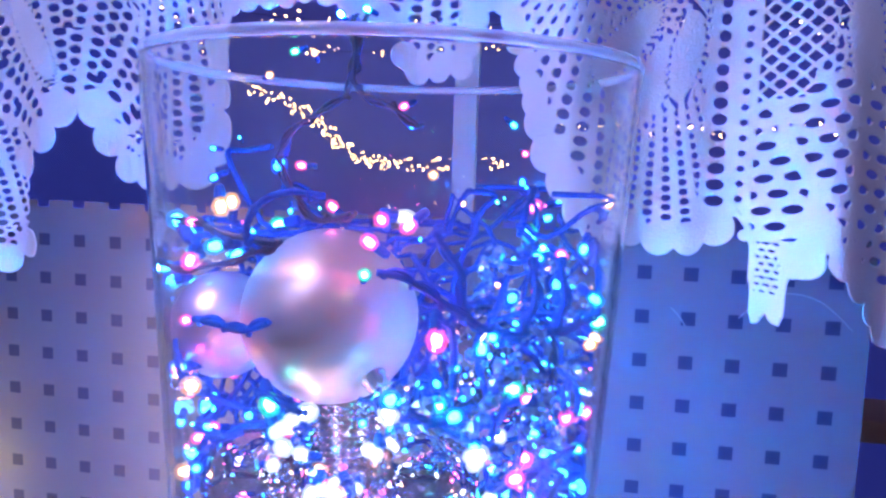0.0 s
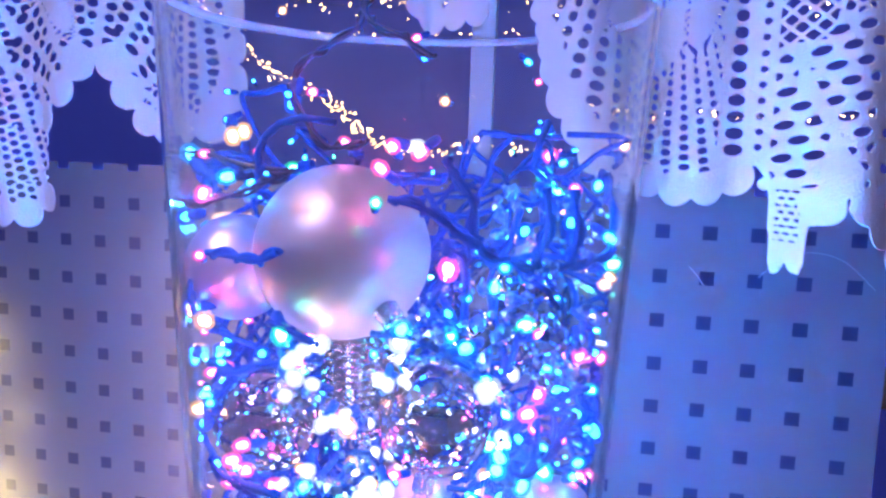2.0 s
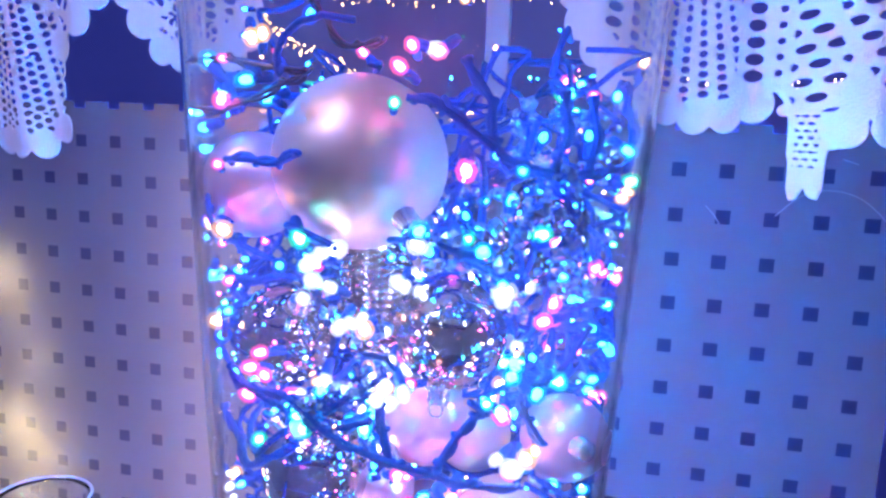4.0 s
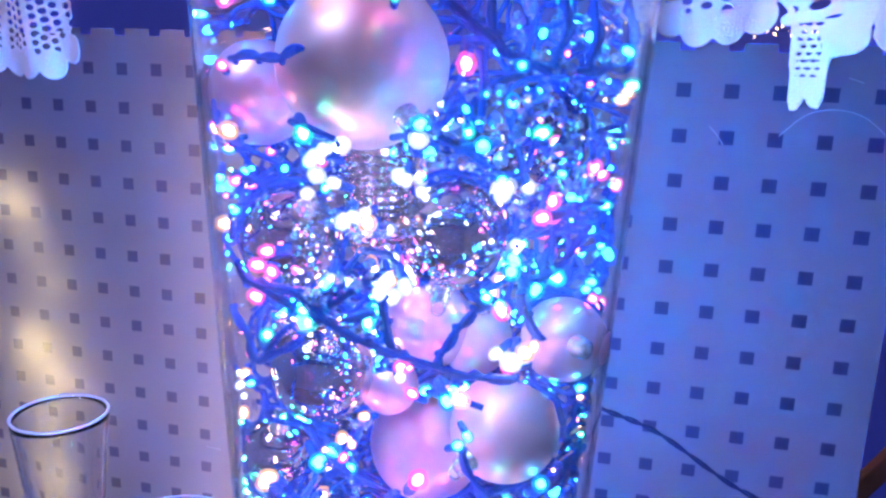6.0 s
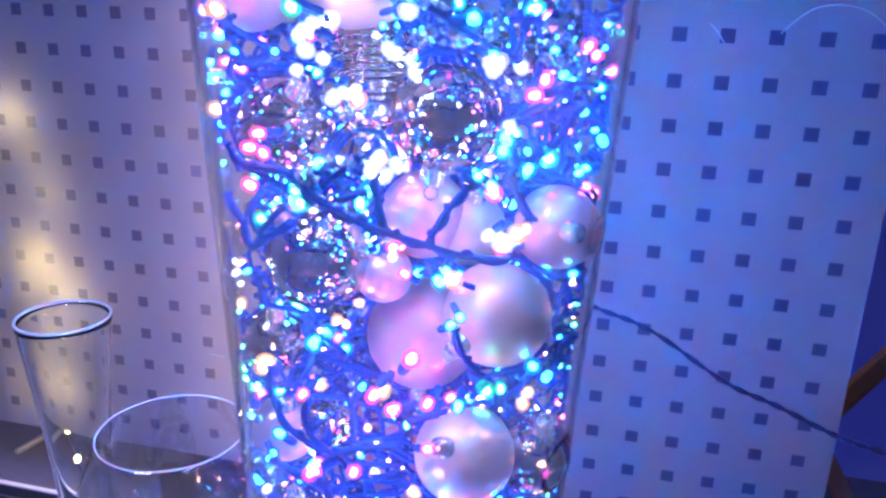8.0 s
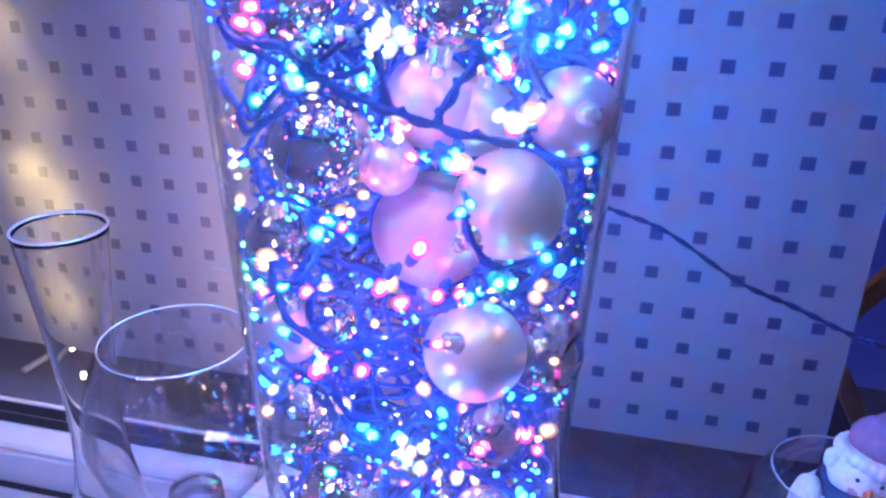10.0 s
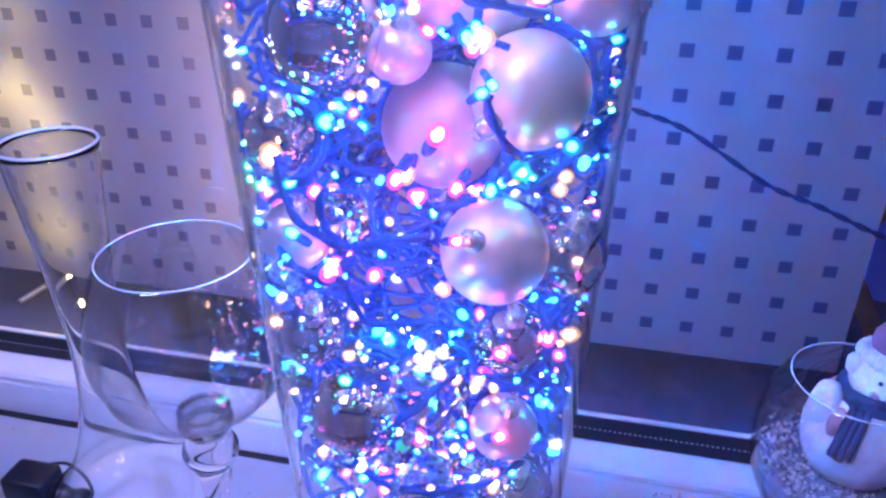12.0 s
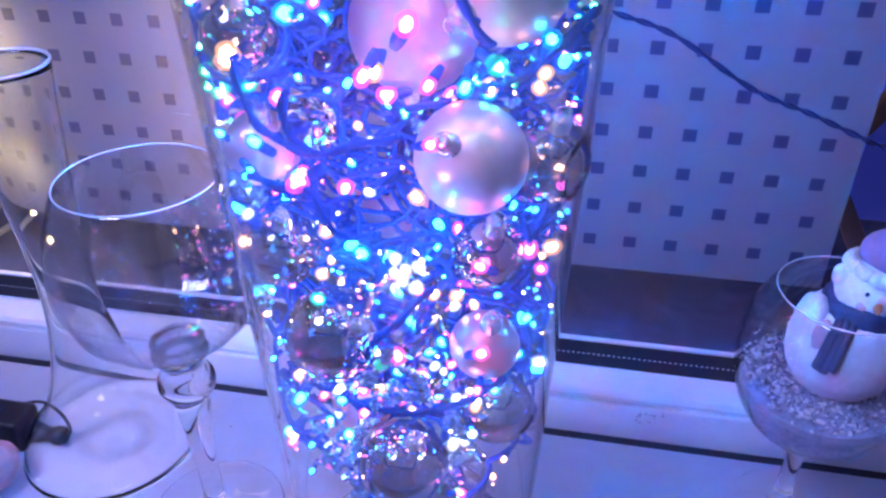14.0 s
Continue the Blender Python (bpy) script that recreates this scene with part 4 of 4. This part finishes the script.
near_bulbs(bluish, [
    ("pink", -0.124, -0.306, 0.509, 1.5), ("warm", -0.185, -0.299, 0.519, 2.2), ("white", -0.158, -0.302, 0.426, 2.4), ("white", -0.142, -0.302, 0.41, 2.6), ("white", -0.124, -0.301, 0.428, 2.0), ("pink", -0.192, -0.287, 0.382, 1.7), ("pink", -0.183, -0.292, 0.381, 1.5), ("white", -0.085, -0.285, 0.421, 2.4), ("pink", -0.07, -0.272, 0.41, 1.7), ("pink", -0.051, -0.248, 0.43, 1.6), ("warm", -0.042, -0.231, 0.459, 1.4), ("cyan", -0.041, -0.232, 0.48, 1.6), ("white", -0.132, -0.299, 0.378, 2.3), ("cyan", -0.155, -0.299, 0.38, 1.7), ("cyan", -0.08, -0.285, 0.472, 1.3), ("green", -0.099, -0.294, 0.446, 1.5), ("cyan", -0.093, -0.291, 0.441, 1.6), ("white", -0.214, -0.265, 0.313, 1.7), ("warm", -0.195, -0.278, 0.269, 1.8), ("white", -0.08, -0.276, 0.346, 3.0), ("warm", -0.074, -0.271, 0.349, 2.2), ("cyan", -0.104, -0.29, 0.33, 1.7), ("cyan", -0.099, -0.286, 0.308, 1.4), ("white", -0.123, -0.296, 0.341, 1.6), ("white", -0.128, -0.299, 0.385, 2.2), ("cyan", -0.071, -0.27, 0.378, 1.8), ("white", -0.158, -0.302, 0.434, 2.2), ("cyan", -0.051, -0.243, 0.373, 1.3), ("cyan", -0.161, -0.294, 0.294, 1.7), ("pink", -0.115, -0.292, 0.292, 2.2), ("warm", -0.068, -0.257, 0.258, 1.6), ("cyan", -0.186, -0.281, 0.235, 1.7)])
near_bulbs(coloured, [
    ("warm", -0.193, -0.28, 0.274, 1.9), ("cyan", -0.161, -0.294, 0.295, 1.7), ("pink", -0.165, -0.289, 0.221, 2.1), ("blue", -0.196, -0.274, 0.214, 1.3), ("pink", -0.089, -0.272, 0.176, 1.6), ("white", -0.125, -0.288, 0.179, 2.5), ("white", -0.116, -0.285, 0.17, 2.2), ("cyan", -0.139, -0.29, 0.189, 1.8), ("pink", -0.132, -0.294, 0.272, 1.8), ("pink", -0.124, -0.292, 0.264, 1.6), ("cyan", -0.095, -0.281, 0.265, 1.7), ("warm", -0.066, -0.256, 0.264, 1.5), ("warm", -0.058, -0.236, 0.212, 1.4), ("pink", -0.088, -0.267, 0.12, 1.9), ("white", -0.105, -0.278, 0.115, 1.8), ("cyan", -0.068, -0.245, 0.129, 1.5), ("blue", -0.189, -0.27, 0.082, 1.3), ("blue", -0.183, -0.271, 0.041, 1.2), ("blue", -0.187, -0.267, 0.014, 1.2), ("pink", -0.17, -0.277, 0.036, 1.6), ("white", -0.101, -0.273, 0.06, 2.4), ("white", -0.093, -0.269, 0.096, 1.8), ("green", -0.156, -0.282, 0.066, 1.6), ("green", -0.163, -0.286, 0.158, 1.5), ("cyan", -0.082, -0.26, 0.091, 1.6)])
thick_of = random.Random(77)
front_cables(coloured, [], [(thick_of.choice(("white", "white", "white", "warm", "pink", "cyan")), *settle(Vector((thick_of.gauss(-0.150, 0.018), -0.245 + thick_of.uniform(-0.03, 0.03), thick_of.gauss(0.385, 0.030))), 0.002)) for _ in range(40)])
front_cables(coloured, [], [(thick_of.choice(("white", "warm", "pink", "cyan")), *settle(Vector((thick_of.gauss(-0.135, 0.025), -0.258 + thick_of.uniform(-0.02, 0.02), thick_of.gauss(0.115, 0.022))), 0.002)) for _ in range(20)])


def sparkle_beads(label, seed, runs):
    """Faceted metallic beads along loose runs between the baubles, added for sparkle; too many and too small to count.
    """
    r = random.Random(seed)
    seedling = bmesh.new()
    bmesh.ops.create_icosphere(seedling, subdivisions=1, radius=1)
    seedling.verts.ensure_lookup_table()
    shape = [v.co.copy() for v in seedling.verts]
    tris = [[v.index for v in f.verts] for f in seedling.faces]
    seedling.free()
    verts, faces = [], []
    for (xa, xb), (za, zb), count in runs:
        p = Vector((r.uniform(xa, xb), VY - 0.04, r.uniform(za, zb)))
        d = Vector((r.uniform(-1, 1), 0, r.uniform(-1, 1)))
        for _ in range(count):
            d = (d + 0.7 * Vector((r.uniform(-1, 1), r.uniform(-1, 1), r.uniform(-1, 1)))).normalized()
            p = p + d * 0.0062
            if not xa < p.x < xb:
                d.x, p.x = -d.x, min(max(p.x, xa), xb)
            if not za < p.z < zb:
                d.z, p.z = -d.z, min(max(p.z, za), zb)
            p.y = min(max(p.y, VY - 0.10), VY + 0.01)
            p = settle(p, 0.004)
            turn = Euler((r.uniform(0, 6), r.uniform(0, 6), 0)).to_matrix()
            size, n = r.choice((0.0017, 0.0022, 0.0028, 0.0036)), len(verts)
            verts += [p - ORIGIN + turn @ Vector((c.x, c.y, c.z * 1.3)) * size for c in shape]
            faces += [[n + k for k in t] for t in tris]
    me = bpy.data.meshes.new("sparkle_beads")
    me.from_pydata(verts, [], faces)
    me.materials.append(M_BEAD)
    ob = new("sparkle_beads", me)
    ob.location = ORIGIN
    return tagged(ob, label, "garland", kind="stuff")


sparkle_beads("blue faceted beads added for sparkle among the string lights", 90, [
    ((-0.115, -0.045), (0.39, 0.50), 110), ((-0.115, -0.045), (0.39, 0.50), 110), ((-0.168, -0.135), (0.33, 0.43), 90), ((-0.215, -0.14), (0.28, 0.36), 50),
    ((-0.18, -0.08), (0.21, 0.26), 80), ((-0.20, -0.07), (0.06, 0.20), 150), ((-0.18, -0.09), (0.0, 0.10), 130), ((-0.22, -0.19), (0.20, 0.42), 60)])
for kind, places in spare.items():
    src = BULBS[kind]
    co = [v.co for v in src.vertices]
    verts, faces, slots = [], [], []
    for m in places:
        n = len(verts)
        verts += [m @ c for c in co]
        for p in src.polygons:
            faces.append([n + v for v in p.vertices])
            slots.append(p.material_index)
    me = bpy.data.meshes.new("bulbs")
    me.from_pydata(verts, [], faces)
    me.polygons.foreach_set("material_index", slots)
    for m in src.materials:
        me.materials.append(m)
    ob = new("bulbs", me)
    ob.parent = coloured
    tagged(ob, kind="stuff")

# the feed cord leaves the vase and runs along the window
cord_pts = spline([(-0.075, -0.10, 0.262), (-0.036, -0.085, 0.2445), (0.001, -0.085, 0.2325), (0.053, -0.085, 0.2015), (0.09, -0.085, 0.188), (0.128, -0.085, 0.1725), (0.154, -0.085, 0.166), (0.20, -0.08, 0.152), (0.34, -0.05, 0.13), (0.552, -0.035, 0.10)], 10)
cord = bmesh.new()
for s in (0, math.pi):
    tube(cord, [p + 0.0011 * Vector((0, math.cos(i * 0.9 + s), math.sin(i * 0.9 + s))) for i, p in enumerate(cord_pts)], 0.0011, 6)
tagged(mesh_object("power_cord", cord, M_CORD), "dark twisted cord leading from the vase along the window", "cord")

# ---- lace valance ----
HEM = [(-0.62, 0.49), (-0.5, 0.462), (-0.43, 0.458), (-0.413, 0.464), (-0.4095, 0.505), (-0.4065, 0.522), (-0.394, 0.545), (-0.38, 0.562), (-0.3675, 0.557), (-0.356, 0.562), (-0.347, 0.545), (-0.334, 0.527), (-0.322, 0.519), (-0.302, 0.519), (-0.288, 0.54), (-0.28, 0.6), (-0.262, 0.622), (-0.2, 0.628), (-0.158, 0.612), (-0.152, 0.586), (-0.118, 0.588), (-0.112, 0.612), (-0.102, 0.634), (-0.09, 0.612), (-0.078, 0.575), (-0.068, 0.54), (-0.045, 0.505), (0.004, 0.49), (0.024, 0.497), (0.038, 0.507), (0.0445, 0.498), (0.0462, 0.456), (0.0485, 0.4475), (0.0515, 0.4495), (0.0535, 0.456), (0.0555, 0.451), (0.059, 0.45), (0.061, 0.457), (0.062, 0.484), (0.067, 0.489), (0.0745, 0.507), (0.080, 0.494), (0.087, 0.487), (0.098, 0.475), (0.115, 0.452), (0.18, 0.5), (0.22, 0.47), (0.5, 0.5)]
hx, hz = np.array([p[0] for p in HEM]), np.array([p[1] for p in HEM])
TOP = 0.80
STEP = 0.00135
gx, gz = np.arange(-0.62, 0.50, STEP), np.arange(0.435, TOP, STEP)
GX, GZ = np.meshgrid(gx, gz, indexing="ij")
hem_line = np.interp(GX, hx, hz)
solid = (GZ - hem_line - 0.006)            # above the hem: cloth
# fans of ribs and rows of holes: apex, whether it opens downwards or upwards, breadth between ribs, spacing of rows, breadth of a hole, stretch of cloth
FANS = [(x, z, 1, 0.165, 0.0058, 0.0062, -9, 9) for x, z in ((-0.455, 0.640), (-0.21, 0.76), (-0.135, 0.70), (0.165, 0.62), (0.25, 0.62), (0.33, 0.62), (0.42, 0.62))]
FANS += [
    (-0.373, 0.535, -1, 0.330, 0.0074, 0.0088, -0.432, -0.325),
    (-0.311, 0.720, 1, 0.075, 0.0064, 0.0060, -0.325, -0.270),
    (-0.0366, 0.660, 1, 0.120, 0.0078, 0.0078, -0.090, -0.029),
    (-0.0101, 0.650, 1, 0.076, 0.0056, 0.0062, -0.029, 0.0174),
    (0.0262, 0.820, 1, 0.052, 0.0092, 0.0140, 0.0174, 0.036),
]
best = np.full(GX.shape, 9.0)
hole = np.full(GX.shape, -1.0)
for cx, cz, sign, spoke, row, wide, xa, xb in FANS:
    dx, dz = GX - cx, (cz - GZ) * sign
    rho, th = np.hypot(dx, dz), np.arctan2(dx, dz)
    reach = 0.125 if sign < 0 else 9.0
    local = xa > -9
    near = (local | (rho < best)) & (np.abs(th) < 1.25) & (rho < reach) & (GX > xa) & (GX < xb)
    best = np.where(near, rho, best)
    u = (th / spoke + 0.5) % 1.0           # across one gore
    col = np.floor(th / spoke + 0.5)
    width = rho * spoke                    # its breadth in metres
    free = np.maximum(width - 0.0032, 1e-4)   # what the rib leaves
    across = (u * width - 0.0016) / free
    lanes = np.maximum(1.0, np.floor(free / wide + 0.35))
    lane = np.floor(np.clip(across, 0, 0.999) * lanes)
    uu = (across * lanes) % 1.0 - 0.5
    breadth = free / lanes
    w = (rho / row + 0.5 * ((col + lane) % 2)) % 1.0 - 0.5
    e = 1.0 - np.sqrt((uu * breadth / np.maximum(breadth * 0.42, 1e-4)) ** 2 + (w * row / (0.35 * row)) ** 2)
    e = np.where((across < 0) | (across > 1), -1.0, e)
    if sign > 0:
        e = np.where((rho < 0.034) | (width < 0.0045), 9.0, e)
    else:
        e = np.where(width < 0.0050, -1.0, e)
    hole = np.where(near, e, hole)
mesh_u, mesh_v = (GX / 0.0060 + 0.5 * (np.floor(GZ / 0.0048) % 2)) % 1 - 0.5, (GZ / 0.0048) % 1 - 0.5
fine_net = 0.0016 * (1 - np.sqrt((mesh_u / 0.33) ** 2 + (mesh_v / 0.33) ** 2))
hole = np.where(hole > 5, fine_net, hole * 0.002)
# plain mesh above the fans
mesh_u, mesh_v = (GX / 0.0085 + 0.5 * (np.floor(GZ / 0.0062) % 2)) % 1 - 0.5, (GZ / 0.0062) % 1 - 0.5
net = 0.0022 * (1 - np.sqrt((mesh_u / 0.34) ** 2 + (mesh_v / 0.34) ** 2))
hole = np.where(GZ > 0.70, net, hole)
# closed petals and the bands beside them
for px, pz, ang, a, b in [(-0.0105, 0.5880, -0.32, 0.026, 0.0085), (-0.0270, 0.6080, -0.65, 0.026, 0.0085), (0.0060, 0.6020, -0.15, 0.024, 0.0080), (0.0900, 0.6080, 0.1, 0.026, 0.0090), (-0.455, 0.65, 0.4, 0.035, 0.011), (-0.40, 0.61, 0.5, 0.03, 0.009), (-0.315, 0.66, -0.3, 0.03, 0.011), (-0.06, 0.67, 0.3, 0.03, 0.01), (0.16, 0.61, -0.4, 0.03, 0.01)]:
    c, s = math.cos(ang), math.sin(ang)
    du, dv = (GX - px) * c + (GZ - pz) * s, -(GX - px) * s + (GZ - pz) * c
    petal = np.sqrt((du / b) ** 2 + (dv / a) ** 2)
    stitch = 0.0011 - np.hypot(((np.arctan2(dv / a, du / b) * a / 0.0042) % 1 - 0.5) * 0.0042, (petal - 1.12) * b)
    hole = np.where(petal < 1.02, -0.0008, np.where(petal < 1.28, stitch, hole))
# large oblong eyelets in staggered rows with three plain ribs, beside the front fold
tier = np.floor((GZ + 0.18 * np.abs(GX - 0.085)) / 0.0088)
eu, ev = (GX / 0.0122 + 0.5 * (tier % 2)) % 1 - 0.5, ((GZ + 0.18 * np.abs(GX - 0.085)) / 0.0088) % 1 - 0.5
oblong = 0.0022 * (1 - np.sqrt((eu * 0.0122 / 0.0042) ** 2 + (ev * 0.0088 / 0.0024) ** 2))
for lean in (-0.38, 0.06, 0.55):
    rib = np.abs((GX - 0.0850) * math.cos(lean) - (GZ - 0.4880) * math.sin(lean))
    oblong = np.where(rib < 0.0024, -0.0010, oblong)
hole = np.where((GX > 0.0435) & (GX < 0.150) & (GZ < 0.590), oblong, hole)
# a diamond net between the fans, and the ladder of eyelets along the front fold
du, dv = (GX + GZ) / 0.0088, (GX - GZ) / 0.0088
diamond = 0.0022 * (0.36 - np.maximum(np.abs(du % 1 - 0.5), np.abs(dv % 1 - 0.5))) * 2
hole = np.where((GX > 0.040) & (GX < 0.070 + (GZ - 0.60) * 0.3) & (GZ > 0.578) & (GZ < 0.70), diamond, hole)
eyelet = 0.0019 - np.hypot(GX - 0.0385, (GZ / 0.0085 % 1 - 0.5) * 0.0085)
hole = np.where((GX > 0.0345) & (GX < 0.0435) & (GZ > 0.500), eyelet, hole)
pin = 0.0012 - np.hypot(((GX / 0.0040 + 0.5 * (np.floor(GZ / 0.0038) % 2) + 14 * GZ) % 1 - 0.5) * 0.0030, (GZ / 0.0038 % 1 - 0.5) * 0.0046)
hole = np.where((GX > 0.043) & (GX < 0.063) & (GZ < 0.502), np.where((GZ > 0.472) & (GX < 0.058) & (GX > 0.047), pin, -0.002), hole)
hole = np.where(GZ - hem_line < 0.0095, -0.002, hole)     # closed band along the hem
field = np.minimum(solid, -hole)
# round scallops along the hem
x = -0.61
rl = random.Random(4)
while x < 0.49:
    z = float(np.interp(x, hx, hz))
    r = rl.uniform(0.0085, 0.0112) * (0.34 if 0.042 < x < 0.064 else 0.74 if -0.28 < x < -0.075 else 1.0)
    cz = z + 0.6 * r
    if not (0.043 < x < 0.062 or -0.412 < x < -0.332):
        field = np.maximum(field, r - np.hypot(GX - x, (GZ - cz) * 0.92))
    slope = abs(float(np.interp(x + 0.006, hx, hz)) - z) / 0.006
    x += 1.75 * r / math.sqrt(1 + min(slope, 6) ** 2)

# the arch beside the vase is edged with large round scallops
for sx, sz, r in [(-0.3797, 0.5645, 0.0118), (-0.3561, 0.5652, 0.0118), (-0.3937, 0.5473, 0.0112), (-0.347, 0.5462, 0.011), (-0.4115, 0.5296, 0.0095), (-0.3345, 0.5285, 0.0098)]:
    field = np.maximum(field, r - np.hypot(GX - sx, (GZ - sz) * 0.96))


def fold(x, z):
    """Depth of the hanging cloth: soft pleats that grow towards the hem."""
    drop = (TOP - z) / 0.3 * (1 - 0.85 * math.exp(-((x + 0.375) / 0.05) ** 2))
    y = -0.138 + 0.024 * math.sin(x * 41 + 0.9) * drop + 0.013 * math.sin(x * 97 + 2.1 + 3 * z) * drop + 0.012 * math.sin(x * 17 + 1.2)
    return y - 0.022 * math.exp(-((x - 0.045) / 0.02) ** 2) * drop


def lace_mesh():
    """Marching squares over the field, so that holes and scallops have clean edges."""
    nx, nz = field.shape
    verts, faces, seen = [], [], {}

    def corner(i, k):
        key = (i, k)
        if key not in seen:
            seen[key] = len(verts)
            verts.append((gx[i], gz[k]))
        return seen[key]

    def edge(i, k, j, l):
        key = (i, k, j, l) if (i, k) < (j, l) else (j, l, i, k)
        if key not in seen:
            a, b = field[i, k], field[j, l]
            t = a / (a - b)
            seen[key] = len(verts)
            verts.append((gx[i] + (gx[j] - gx[i]) * t, gz[k] + (gz[l] - gz[k]) * t))
        return seen[key]

    inside = field > 0
    cells = np.argwhere(inside[:-1, :-1] | inside[1:, :-1] | inside[1:, 1:] | inside[:-1, 1:])
    for i, k in cells.tolist():
        ring = ((i, k), (i + 1, k), (i + 1, k + 1), (i, k + 1))
        poly = []
        for n in range(4):
            p, q = ring[n], ring[(n + 1) % 4]
            if inside[p]:
                poly.append(corner(*p))
            if inside[p] != inside[q]:
                poly.append(edge(*p, *q))
        if len(poly) > 2:
            faces.append(poly)
    return [(vx, fold(vx, vz), vz) for vx, vz in verts], faces


valance = empty("lace_valance", (0, 0, 0), "white scalloped lace valance hanging across the window", "curtain")
lace_verts, lace_faces = lace_mesh()
for part_name, low, high in (("heading", 0.70, 9.0), ("scalloped_border", -9.0, 0.70)):
    chosen = [f for f in lace_faces if low <= lace_verts[f[0]][2] < high]
    used = {v: n for n, v in enumerate(sorted({v for f in chosen for v in f}))}
    me = bpy.data.meshes.new(part_name)
    me.from_pydata([lace_verts[v] for v in used], [], [[used[v] for v in f] for f in chosen])
    for p in me.polygons:
        p.use_smooth = True
    me.materials.append(M_LACE)
    ob = new(part_name, me)
    ob.parent = valance
    thick = ob.modifiers.new("thickness", "SOLIDIFY")
    thick.thickness = 0.0007
rod = empty("curtain_rod", (0, -0.135, 0.812), "white curtain rod carrying the lace valance", "curtain rod")
rb = lathe([(0, -1.3), (0.008, -1.3), (0.008, 0.66), (0, 0.66)], 20)
rb.transform(Euler((0, math.pi / 2, 0)).to_matrix().to_4x4())
part("rod", rb, M_PVC, rod)
for bx in (-1.28, 0.64):
    part("bracket", box_mesh(bx - 0.01, bx + 0.01, -0.012, 0.116, -0.012, 0.012, bevel=0.002), M_PVC, rod)
